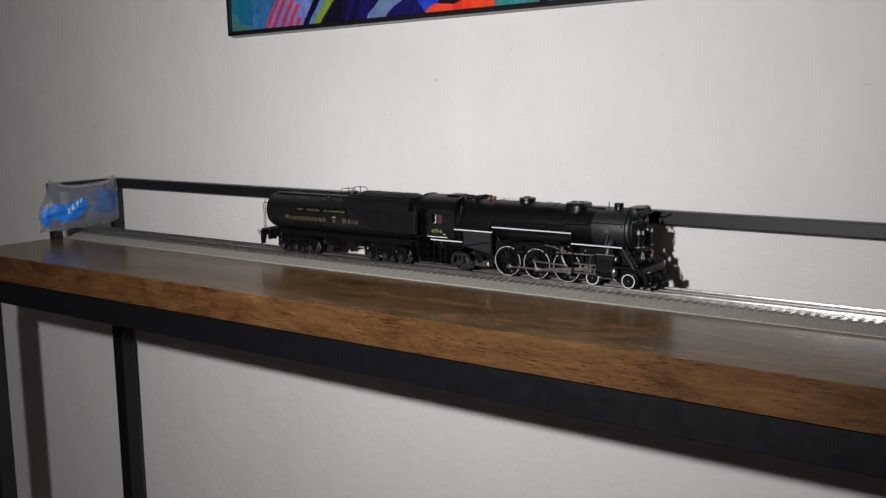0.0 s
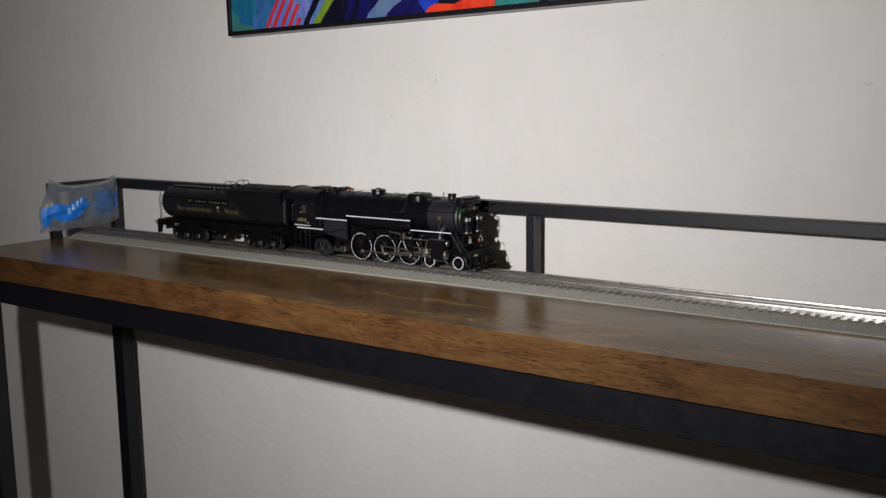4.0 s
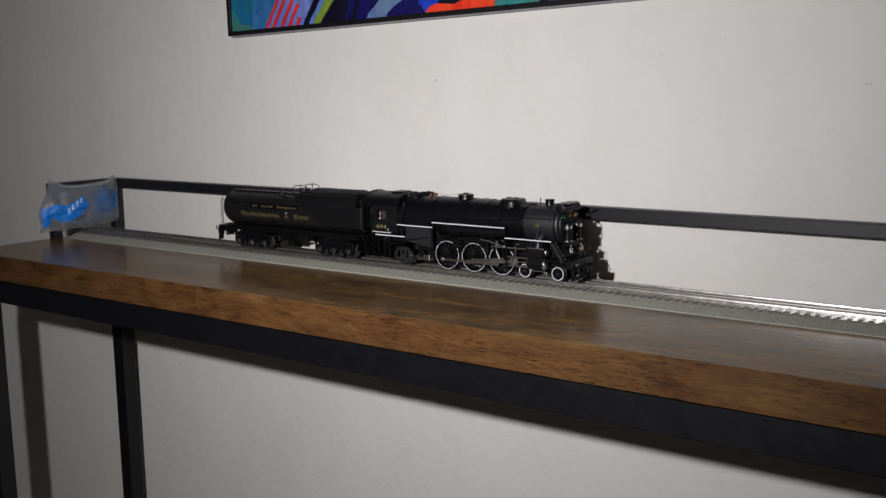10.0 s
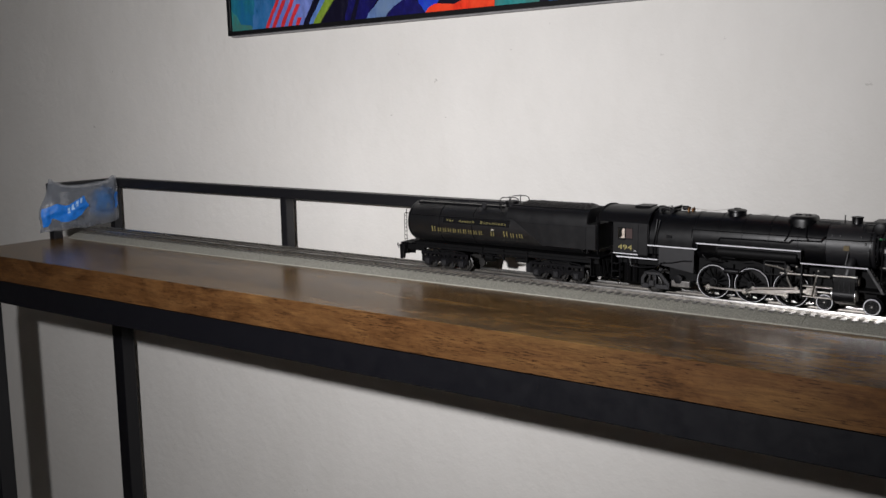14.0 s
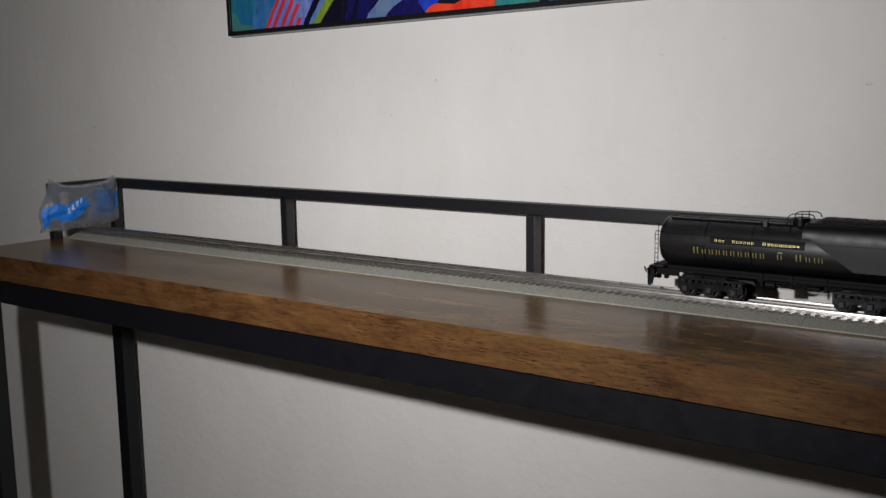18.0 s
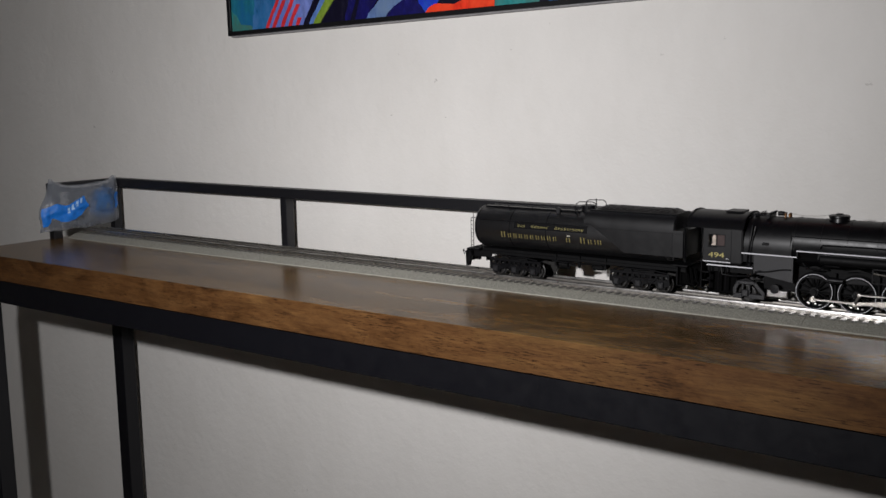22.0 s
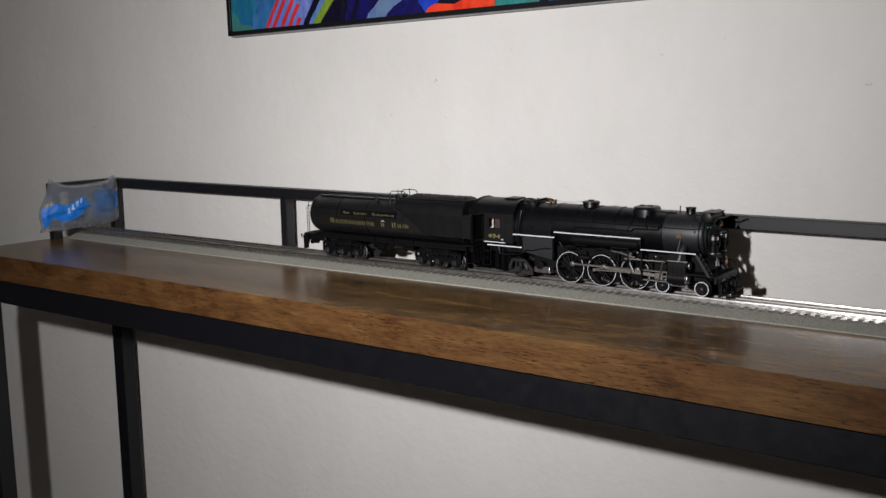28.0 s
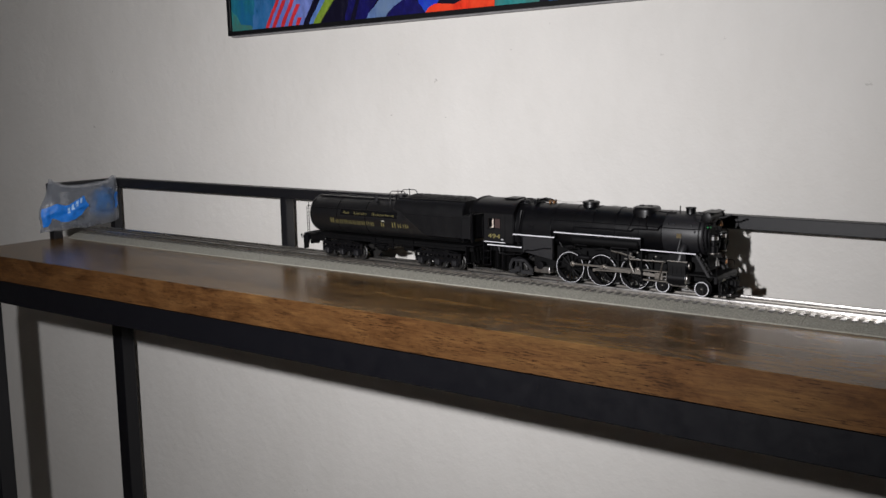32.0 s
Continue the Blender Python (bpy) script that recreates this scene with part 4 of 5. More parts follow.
for side in (NEAR, FAR):
    b = mesh()
    extrude(b, [(0.1500, 0.0075), (0.1500, 0.0105), (0.1700, 0.0125), (0.1860, 0.0125), (0.2060, 0.0105), (0.2060, 0.0075), (0.1860, 0.0095), (0.1700, 0.0095)], "y", 0.0105 * side, 0.0130 * side)
    part("pilot_truck_frame", b, M_UNDER, loco)

driving = [driving_wheelset(x, k == 1, loco) for k, x in enumerate(DRIVE)]
pilots = [small_wheelset("pilot_wheelset", x, PIL, loco, True, True) for x in PILOT]
trailing = [small_wheelset("trailing_wheelset", x, TRL, loco, False, False) for x in TRAIL]


# rods: built along +x from their first pin at the origin
def rod_mesh(length, y, deep, high, eyes, eye=0.0030):
    b = mesh()
    w = deep / 2
    box(b, 0, length, y - w, y + w, -high / 2, high / 2, 0.0004)
    for x in eyes:
        bar(b, (x, y - w * 1.15, 0), (x, y + w * 1.15, 0), eye, seg=16)
    return b


ROD = 0.0700
rods = []
for side in (NEAR, FAR):
    b = rod_mesh(DRIVE[2] - DRIVE[0], 0.0238 * side, 0.0016, 0.0026, (0, DRIVE[1] - DRIVE[0], DRIVE[2] - DRIVE[0]))
    side_rod = part("side_rod", b, M_ROD, loco, "bare steel side rod", True)
    b = rod_mesh(ROD, 0.0262 * side, 0.0016, 0.0042, (0, ROD))
    main_rod = part("main_rod", b, M_ROD, loco, "bare steel main rod", True)
    b = mesh()
    box(b, -0.0050, 0.0050, 0.0232 * side, 0.0282 * side, -0.0042, 0.0042, 0.0006)
    box(b, -0.0036, 0.0036, 0.0280 * side, 0.0290 * side, -0.0018, 0.0018, 0.0005)
    bar(b, (-0.0030, 0.0278 * side, 0.0030), (-0.0030, 0.0286 * side, 0.0030), 0.0007, seg=8)
    bar(b, (-0.0030, 0.0278 * side, -0.0030), (-0.0030, 0.0286 * side, -0.0030), 0.0007, seg=8)
    bar(b, (0.005, 0.0262 * side, 0), (0.0200, 0.0262 * side, 0), 0.0010, seg=10)
    bar(b, (0.0010, 0.0292 * side, 0.0), (0.0010, 0.0305 * side, 0.0), 0.0016, seg=10)
    cross = part("crosshead", b, M_ROD, loco, "bare steel crosshead", True)
    b = mesh()
    pipe(b, [(0.0010, 0.0300 * side, -0.0050), (0.0025, 0.0300 * side, 0.0020), (0.0050, 0.0297 * side, 0.0150), (0.0062, 0.0290 * side, 0.0185)], 0.0009)
    part("combination_lever", b, M_ROD, cross, smooth=True)
    b = rod_mesh(0.0454, 0.0300 * side, 0.0012, 0.0020, (0, 0.0454), 0.0019)
    ecc = part("eccentric_rod", b, M_ROD, loco, "thin bare steel eccentric rod", True)
    rods.append((side, side_rod, main_rod, cross, ecc))


# ---- the tender ----
tender = thing("tender", (0, LINE, RAIL), "black model tender with coal load, coupled to the locomotive", "model train")
TZ, TR = 0.0605, 0.0265
b = mesh()
lathe(b, "x", (0, 0, TZ), [(-0.3896, 0.0), (-0.3894, 0.0160), (-0.3888, 0.0226), (-0.3875, 0.0255), (-0.3855, TR), (-0.1300, TR), (-0.1300, 0.0)], 64)
part("tank", b, M_TANK, tender, "round black water tank", True)
for x in (-0.3840, -0.3350, -0.2830):
    part("tank_band", lathe(mesh(), "x", (0, 0, TZ), [(x - 0.0005, TR - 0.002), (x - 0.0005, TR + 0.00015), (x + 0.0005, TR + 0.00015), (x + 0.0005, TR - 0.002)], 64), M_BLACK, tender, smooth=True)


def bunker_low(x):
    """Lower edge of the coal bunker's side, which rises to the rear in a slant."""
    if x > -0.1769:
        return 0.0442
    return 0.0442 + (0.0752 - 0.0442) * (-0.1769 - x) / 0.0451


b = mesh()
SIDE = 0.0288
stations = [-0.2290, -0.2220, -0.2080, -0.1930, -0.1769, -0.1500, -0.1230, -0.1176, -0.1168, -0.1060, -0.1052]
cols = []
for x in stations:
    low = bunker_low(max(x, -0.2220))
    ring = []
    knee = max(low + 0.0002, 0.0712)
    inset = 0.0 if x < -0.1055 else 0.0008        # rounded front edge
    prof = [(SIDE - inset, low), (SIDE - inset, low + (knee - low) * 0.5), (SIDE - inset, knee)] + [(SIDE - inset - 0.0100 * (1 - math.cos(a)), knee + (0.0900 - inset - knee) * math.sin(a)) for a in (0.2, 0.4, 0.6, 0.8, 1.0, 1.2, 1.4)]
    prof.append((SIDE - inset - 0.0098, 0.0903 - inset))
    if x > -0.1170:                               # shoulder stops short of the gangway
        prof = [(y, min(z, 0.0742)) for y, z in prof]
    for y, z in prof:
        ring.append((-y, z))
    for y, z in reversed(prof):
        ring.append((y, z))
    cols.append([b.verts.new((x, y, z)) for y, z in ring])
for a, c in zip(cols, cols[1:]):
    for k in range(len(a) - 1):
        b.faces.new((a[k], c[k], c[k + 1], a[k + 1]))
    b.faces.new((a[-1], c[-1], c[0], a[0]))
b.faces.new(cols[0])
b.faces.new(cols[-1][::-1])
part("coal_bunker", b, M_BUNKER, tender, "satin black coal bunker with slanting rear edge", True)
for side in (NEAR, FAR):
    part("bunker_seam", box(mesh(), -0.1186, -0.1182, SIDE * side, (SIDE + 0.00015) * side, 0.0446, 0.0708), M_UNDER, tender)
    part("bunker_seam", box(mesh(), -0.2150, -0.1056, SIDE * side, (SIDE + 0.00015) * side, 0.0706, 0.0709), M_UNDER, tender)
    part("bunker_bead", bar(mesh(), (-0.2270, 0.0192 * side, 0.0905), (-0.1178, 0.0192 * side, 0.0908), 0.0009, seg=8), M_BLACK, tender)
    part("gangway_door", box(mesh(), -0.1048, -0.1030, 0.0225 * side, 0.0272 * side, 0.0390, 0.0780, 0.0005), M_BLACK, tender)
    part("gangway_rail", pipe(mesh(), [(-0.1040, 0.0285 * side, 0.0420), (-0.1035, 0.0288 * side, 0.0600), (-0.1045, 0.0288 * side, 0.0850), (-0.0950, 0.0288 * side, 0.0865)], 0.0006), M_BLACK, tender)
part("bunker_front", extrude(mesh(), [(-0.0265, 0.040), (-0.0265, 0.0800), (-0.0180, 0.0920), (0.0180, 0.0920), (0.0265, 0.0800), (0.0265, 0.040)], "x", -0.1182, -0.1166), M_BLACK, tender)
# coal load: a heap with lumps
rng = random.Random(7)
b = mesh()
NX, NY = 34, 14
grid = []
for i in range(NX + 1):
    u = i / NX
    row = []
    for j in range(NY + 1):
        v = -1 + 2 * j / NY
        x = -0.2230 + 0.1055 * u
        crown = 0.0070 * (1 - abs(v) ** 2.4) * min(1, 7 * u + 0.35, 9 * (1 - u) + 0.5)
        z = 0.0888 + crown + (0.0005 * noise.noise(Vector((x * 260, v * 5.2, 1.7))) + 0.0006 * noise.noise(Vector((x * 640, v * 13, 4.1))))
        row.append(b.verts.new((x, v * 0.0186, z)))
    grid.append(row)
for i in range(NX):
    for j in range(NY):
        b.faces.new((grid[i][j], grid[i + 1][j], grid[i + 1][j + 1], grid[i][j + 1]))
for k in range(420):
    u, v = rng.random(), rng.uniform(-0.95, 0.95)
    x = -0.2215 + 0.1030 * u
    z = 0.0888 + 0.0070 * (1 - abs(v) ** 2.4) * min(1, 7 * u + 0.35, 9 * (1 - u) + 0.5)
    r = rng.uniform(0.0004, 0.0008)
    bmesh.ops.create_icosphere(b, subdivisions=1, radius=r, matrix=Matrix.LocRotScale((x, v * 0.0186, z + r * 0.25), Euler((rng.random() * 6, rng.random() * 6, 0)), (1, rng.uniform(0.6, 1), rng.uniform(0.6, 1))))
tagged(part("coal", b, M_COAL, tender, "heap of black coal"), kind="stuff")

# lettering as plain gold bars, one to a letter
def letter_bars(x0, x1, z, words, tall, low, name, label):
    """Bars of the words' size and spacing: for each letter its relative width, 0 for a space."""
    b = mesh()
    x = x0
    scale = (x1 - x0) / sum(w if w > 0 else 0.9 for w in words)
    for k, w in enumerate(words):
        wide = (w if w > 0 else 0.9) * scale
        if w > 0:
            h = tall if k == 0 or words[k - 1] == 0 else low
            # plain upright bars, following the tank's curve
            n = 4
            ring = [(z + h * i / n) for i in range(n + 1)]
            for fa, fb in ((0.15, 0.28), (0.56, 0.68)) if w > 0.6 else ((0.35, 0.6),):
                left = [b.verts.new((x + fa * wide, -math.sqrt((TR + 0.00025) ** 2 - (zz - TZ) ** 2), zz)) for zz in ring]
                right = [b.verts.new((x + fb * wide, v.co.y, v.co.z)) for v in left]
                for i in range(n):
                    b.faces.new((left[i], right[i], right[i + 1], left[i + 1]))
        x += wide
    return part(name, b, M_GOLD, tender, label)


b = mesh()
ring = [(0.0628 + 0.0075 * i / 6) for i in range(7)]
left = [b.verts.new((-0.3285, -math.sqrt((TR + 0.00015) ** 2 - (zz - TZ) ** 2), zz)) for zz in ring]
right = [b.verts.new((-0.2265, v.co.y, v.co.z)) for v in left]
for i in range(6):
    b.faces.new((left[i], right[i], right[i + 1], left[i + 1]))
part("name_board", b, M_UNDER, tender, "long matt black name board")
letter_bars(-0.3485, -0.2660, 0.0503, [1.25, 1, 1, 1, 1, 1, 1, 1, 1, 1], 0.0074, 0.0056, "lettering", "row of gold letter-sized bars")
letter_bars(-0.2560, -0.2470, 0.0503, [1.3], 0.0054, 0.0054, "lettering", "single gold letter-sized bar")
letter_bars(-0.2370, -0.2055, 0.0503, [1.25, 1, 0.5, 1], 0.0074, 0.0056, "lettering", "short row of gold letter-sized bars")
letter_bars(-0.3235, -0.3115, 0.0648, [1.1, 1, 0.9], 0.0034, 0.0026, "small_lettering", "small row of gold bars")
letter_bars(-0.3040, -0.2790, 0.0648, [1.1, 1, 1, 1, 1, 1], 0.0034, 0.0026, "small_lettering", "small row of gold bars")
letter_bars(-0.2710, -0.2310, 0.0648, [1.3, 1, 1, 1, 0.5, 1, 1, 1, 1, 1], 0.0034, 0.0026, "small_lettering", "small row of gold bars")
b = mesh()
for k in range(5):
    x = -0.2535 + 0.0010 * k
    bar(b, (x, -0.0262, 0.0575), (x, -0.0263, 0.0594 - abs(k - 2) * 0.0003), 0.0004, seg=5)
part("emblem", b, M_CROWN, tender, "tiny pale emblem")

# top of the tank: walkway, hatch, rails, ladder
part("top_walkway", box(mesh(), -0.3800, -0.2440, -0.0100, 0.0100, 0.0858, 0.0872, 0.0004), M_BLACK, tender)
for side in (NEAR, FAR):
    r = mesh()
    pipe(r, [(-0.3790, 0.0105 * side, 0.0840), (-0.3790, 0.0110 * side, 0.0890), (-0.2600, 0.0110 * side, 0.0893), (-0.2440, 0.0110 * side, 0.0893)], 0.0005)
    for x in (-0.3450, -0.3100, -0.2770, -0.2500):
        bar(r, (x, 0.0110 * side, 0.0830), (x, 0.0110 * side, 0.0893), 0.0005, seg=6)
    part("walkway_rail", r, M_BLACK, tender)
    strip = mesh()
    box(strip, -0.3815, -0.2266, 0.0240 * side, 0.0272 * side, 0.0709, 0.0716)
    part("side_ledge", strip, M_BLACK, tender)
part("water_hatch", lathe(mesh(), "z", (-0.2380, 0, 0), [(0.0850, 0.0085), (0.0920, 0.0085), (0.0925, 0.0092), (0.0940, 0.0090), (0.0948, 0.0040), (0.0950, 0.0)], 24), M_BLACK, tender, smooth=True)
for y in (-0.0130, 0.0130):
    r = mesh()
    pipe(r, [(-0.2490, y, 0.0820), (-0.2490, y, 0.0920), (-0.2475, y, 0.0965), (-0.2440, y, 0.0988), (-0.2260, y, 0.0995), (-0.2220, y, 0.0980), (-0.2205, y, 0.0940)], 0.0006)
    bar(r, (-0.2340, y, 0.0820), (-0.2340, y, 0.1008), 0.0006, seg=6)
    bar(r, (-0.2445, y * 1.3, 0.0780), (-0.2445, y * 1.3, 0.0930), 0.0008, seg=6)
    part("hatch_rail", r, M_BLACK, tender, "bent black hatch rail")
part("valve_box", box(mesh(), -0.2740, -0.2690, -0.0160, -0.0120, 0.0830, 0.0905, 0.0006), M_GRAPH, tender)
for side in (NEAR, FAR):
    part("corner_rail", pipe(mesh(), [(-0.3922, 0.0265 * side, 0.0330), (-0.3922, 0.0268 * side, 0.0700), (-0.3910, 0.0268 * side, 0.0725), (-0.3815, 0.0268 * side, 0.0725)], 0.0005), M_BLACK, tender)
    part("corner_rail", pipe(mesh(), [(-0.3884, 0.0265 * side, 0.0330), (-0.3884, 0.0268 * side, 0.0780)], 0.0005), M_BLACK, tender)
    for k in range(7):
        z = 0.0370 + 0.0052 * k
        part("rung", bar(mesh(), (-0.3922, 0.0267 * side, z), (-0.3884, 0.0267 * side, z), 0.0004, seg=5), M_BLACK, tender)

# underframe
part("underframe", box(mesh(), -0.3960, -0.1040, -0.0180, 0.0180, 0.0255, 0.0335, 0.0006), M_UNDER, tender)
for side in (NEAR, FAR):
    part("sill", box(mesh(), -0.3962, -0.1040, 0.0165 * side, 0.0195 * side, 0.0262, 0.0300, 0.0003), M_UNDER, tender)
    for x in (-0.2720, -0.2400, -0.2050):
        part("tank_bracket", extrude(mesh(), [(x - 0.0012, 0.0195), (x - 0.0012, 0.0335), (x + 0.0012, 0.0335), (x + 0.0012, 0.0195)], "y", 0.0175 * side, 0.0205 * side), M_UNDER, tender)
    part("train_pipe", pipe(mesh(), [(-0.2760, 0.0225 * side, 0.0265), (-0.2600, 0.0230 * side, 0.0250), (-0.2380, 0.0230 * side, 0.0250), (-0.2050, 0.0225 * side, 0.0262)], 0.0008), M_BLACK, tender)
    part("steps", extrude(mesh(), [(-0.4010, 0.0290), (-0.4002, 0.0092), (-0.3968, 0.0092), (-0.3955, 0.0160), (-0.3925, 0.0230), (-0.3925, 0.0290)], "y", 0.0205 * side, 0.0270 * side), M_BLACK, tender, "solid black corner step")
    part("rear_skirt", box(mesh(), -0.3925, -0.3650, 0.0185 * side, 0.0200 * side, 0.0212, 0.0300, 0.0004), M_UNDER, tender)
    part("front_step", box(mesh(), -0.1130, -0.1060, 0.0215 * side, 0.0285 * side, 0.0120, 0.0128), M_BLACK, tender)
    part("front_hanger", box(mesh(), -0.1125, -0.1115, 0.0220 * side, 0.0285 * side, 0.0120, 0.0330), M_BLACK, tender)
part("rear_beam", box(mesh(), -0.3998, -0.3966, -0.0270, 0.0270, 0.0215, 0.0305, 0.0006), M_BLACK, tender)
part("rear_deck", box(mesh(), -0.3992, -0.3800, -0.0275, 0.0275, 0.0308, 0.0325, 0.0004), M_BLACK, tender)
part("front_deck", box(mesh(), -0.1180, -0.1000, -0.0280, 0.0280, 0.0338, 0.0360, 0.0004), M_BLACK, tender)
part("stoker_trough", box(mesh(), -0.1200, -0.0870, -0.0140, 0.0140, 0.0110, 0.0330, 0.001), M_DEEP, tender)
for side in (NEAR, FAR):
    for x, low in ((-0.1015, 0.0120), (-0.0965, 0.0095), (-0.0915, 0.0140)):
        part("water_hose", pipe(mesh(), [(x - 0.0030, 0.0215 * side, 0.0330), (x, 0.0235 * side, low + 0.006), (x + 0.0040, 0.0235 * side, low), (x + 0.0085, 0.0225 * side, low + 0.007), (x + 0.0100, 0.0215 * side, 0.0300)], 0.0010), M_DEEP, tender, smooth=True)
coupler(-0.3995, -1, tender)
part("rear_lift_bar", pipe(mesh(), [(-0.4008, -0.0290, 0.0240), (-0.4036, -0.0288, 0.0290), (-0.4042, -0.0270, 0.0305), (-0.4022, -0.0255, 0.0260), (-0.4016, 0.0, 0.0250)], 0.0006), M_BLACK, tender)
part("brake_cylinder", lathe(mesh(), "x", (0, -0.0080, 0.0195), [(-0.2740, 0.0), (-0.2740, 0.0055), (-0.2600, 0.0055), (-0.2590, 0.0020), (-0.2500, 0.0010), (-0.2500, 0.0)], 18), M_UNDER, tender, smooth=True)
part("water_scoop_box", box(mesh(), -0.2290, -0.2120, -0.0100, 0.0100, 0.0165, 0.0256, 0.002), M_UNDER, tender)


def tender_truck(axles):
    x0, x1, xm = axles[0], axles[2], axles[1]
    for side in (NEAR, FAR):
        b = mesh()
        o, i = 0.0252 * side, 0.0228 * side
        # lower beam with the pedestals, then posts and the upper chord
        beam = [(x0 - 0.0096, 0.0090), (x0 - 0.0096, 0.0160), (x1 + 0.0096, 0.0160), (x1 + 0.0096, 0.0090)]
        low = []
        for x in reversed(axles):
            low += [(x + 0.0056, 0.0085), (x + 0.0046, 0.0050), (x - 0.0046, 0.0050), (x - 0.0056, 0.0085)]
            if x != x0:
                low += [(x - 0.0085, 0.0105), (x - 0.0170, 0.0105)]
        extrude(b, beam + low, "y", i, o)
        posts = 11
        for k in range(posts):
            x = x0 - 0.0082 + (x1 - x0 + 0.0164) * k / (posts - 1)
            box(b, x - 0.0012, x + 0.0012, i, o, 0.0158, 0.0196)
        box(b, x0 - 0.0096, x1 + 0.0096, i, o, 0.0194, 0.0228, 0.0004)
        fr = part("truck_frame", b, M_BLACK, tender, "black cast six-wheel truck frame")
        for x in axles:
            part("journal_box", box(mesh(), x - 0.0034, x + 0.0034, 0.0250 * side, 0.0282 * side, 0.0062, 0.0138, 0.0007), M_GRAPH, fr)
            part("journal_lid", box(mesh(), x - 0.0024, x + 0.0024, 0.0282 * side, 0.0288 * side, 0.0072, 0.0125, 0.0004), M_GRAPH, fr)
        for x in ((x0 + xm) / 2, (xm + x1) / 2):
            spring = mesh()
            for k in range(5):
                w = 0.0105 - 0.0016 * k
                box(spring, x - w, x + w, 0.0250 * side, 0.0268 * side, 0.0162 - 0.0011 * k, 0.0170 - 0.0011 * k)
            part("leaf_spring", spring, M_BLACK, fr)
            part("rigging", bar(mesh(), (x, 0.0255 * side, 0.0040), (x, 0.0255 * side, 0.0120), 0.0009, seg=6), M_BLACK, fr)
        for x in ((x0 + xm) / 2, (xm + x1) / 2):
            part("brake_hanger", extrude(mesh(), [(x - 0.0065, 0.0229), (x - 0.0040, 0.0252), (x + 0.0040, 0.0252), (x + 0.0065, 0.0229)], "y", 0.0232 * side, 0.0262 * side), M_UNDER, fr)
        part("brake_pipe", pipe(mesh(), [(x0 - 0.0040, 0.0262 * side, 0.0240), (x0 + 0.0060, 0.0264 * side, 0.0262), (xm, 0.0264 * side, 0.0256), (xm + 0.0120, 0.0264 * side, 0.0268), (x1 + 0.0060, 0.0262 * side, 0.0240)], 0.0007), M_BLACK, fr)
        rivets = mesh()
        for k in range(9):
            x = x0 - 0.0070 + (x1 - x0 + 0.0140) * k / 8
            bar(rivets, (x, 0.0250 * side, 0.0211), (x, 0.0259 * side, 0.0211), 0.0007, seg=6)
        part("rivets", rivets, M_BLACK, fr)
    part("truck_bolster", box(mesh(), xm - 0.0120, xm + 0.0120, -0.0225, 0.0225, 0.0160, 0.0254, 0.001), M_UNDER, tender)
    return [small_wheelset("tender_wheelset", x, TEN, tender, False, False) for x in axles]


tender_sets = tender_truck(REAR) + tender_truck(FORE)


# ---- the painting on the wall ----
def paint(name, color, other=None, rough=0.5):
    """Brushed artist's paint: streaks along the stroke, a second tint worked in, a little relief."""
    m = shader(name, color, rough, spec=0.3)
    n = spots(m, 110, (1.0, 1.0, 0.30), 7.0, 0.75)
    low, high = tuple(c * 0.60 for c in color), tuple(min(1, c * 1.35 + 0.01) for c in color)
    tone = ramp(m, n, [(0.32, low), (0.52, color), (0.72, high)])
    patch_ = ramp(m, spots(m, 26, (1.0, 1.0, 0.7), 6.0, 0.7), [(0.42, (0, 0, 0)), (0.62, (1, 1, 1))])
    second = m.node_tree.nodes.new("ShaderNodeRGB")
    second.outputs[0].default_value = (*(other or tuple(c * 0.75 for c in color)), 1)
    both = blend(m, patch_.outputs["Color"], tone.outputs["Color"], second.outputs[0])
    m.node_tree.links.new(both.outputs[2], principled(m).inputs["Base Color"])
    relief(m, n, "Fac", 0.25, 0.0006)
    return m


# Grey that puts lamplight on the black frame's underside into the colour.
M_FRAME_LIT = worn("lit_frame_grey", (0.24, 0.235, 0.24), 0.6, spread=0.2, scale=200)
M_FRAME = worn("black_picture_frame", (0.006, 0.006, 0.007), 0.5, spread=0.2, scale=200, spec=0.25)
PAINTS = {"teal": paint("teal_paint", (0.014, 0.16, 0.22), (0.010, 0.115, 0.27)), "blue": paint("blue_paint", (0.012, 0.12, 0.30), (0.05, 0.16, 0.38)),
          "lilac": paint("lilac_paint", (0.16, 0.21, 0.52), (0.10, 0.16, 0.50)), "red": paint("red_paint", (0.66, 0.030, 0.040)),
          "night": paint("night_paint", (0.004, 0.003, 0.016)), "pale": paint("pale_blue_paint", (0.10, 0.20, 0.50), (0.20, 0.38, 0.42)),
          "green": paint("lime_paint", (0.17, 0.27, 0.03), (0.32, 0.36, 0.07)), "navy": paint("navy_paint", (0.006, 0.005, 0.10), (0.004, 0.003, 0.04)),
          "slate": paint("slate_paint", (0.10, 0.17, 0.36), (0.13, 0.20, 0.33)), "royal": paint("royal_paint", (0.010, 0.035, 0.45), (0.02, 0.10, 0.45)),
          "orange": paint("orange_red_paint", (0.78, 0.030, 0.010), (0.80, 0.07, 0.02)), "sea": paint("sea_green_paint", (0.02, 0.24, 0.25), (0.05, 0.16, 0.14))}
PW, PH = 1.20, 0.80
art = thing("painting", (-0.712, WALL - 0.001, TOP + 0.3418), "bright abstract painting in a thin black frame, hung slightly askew", "painting")
art.rotation_euler = (0, radians(-1.07), 0)
FD = 0.020
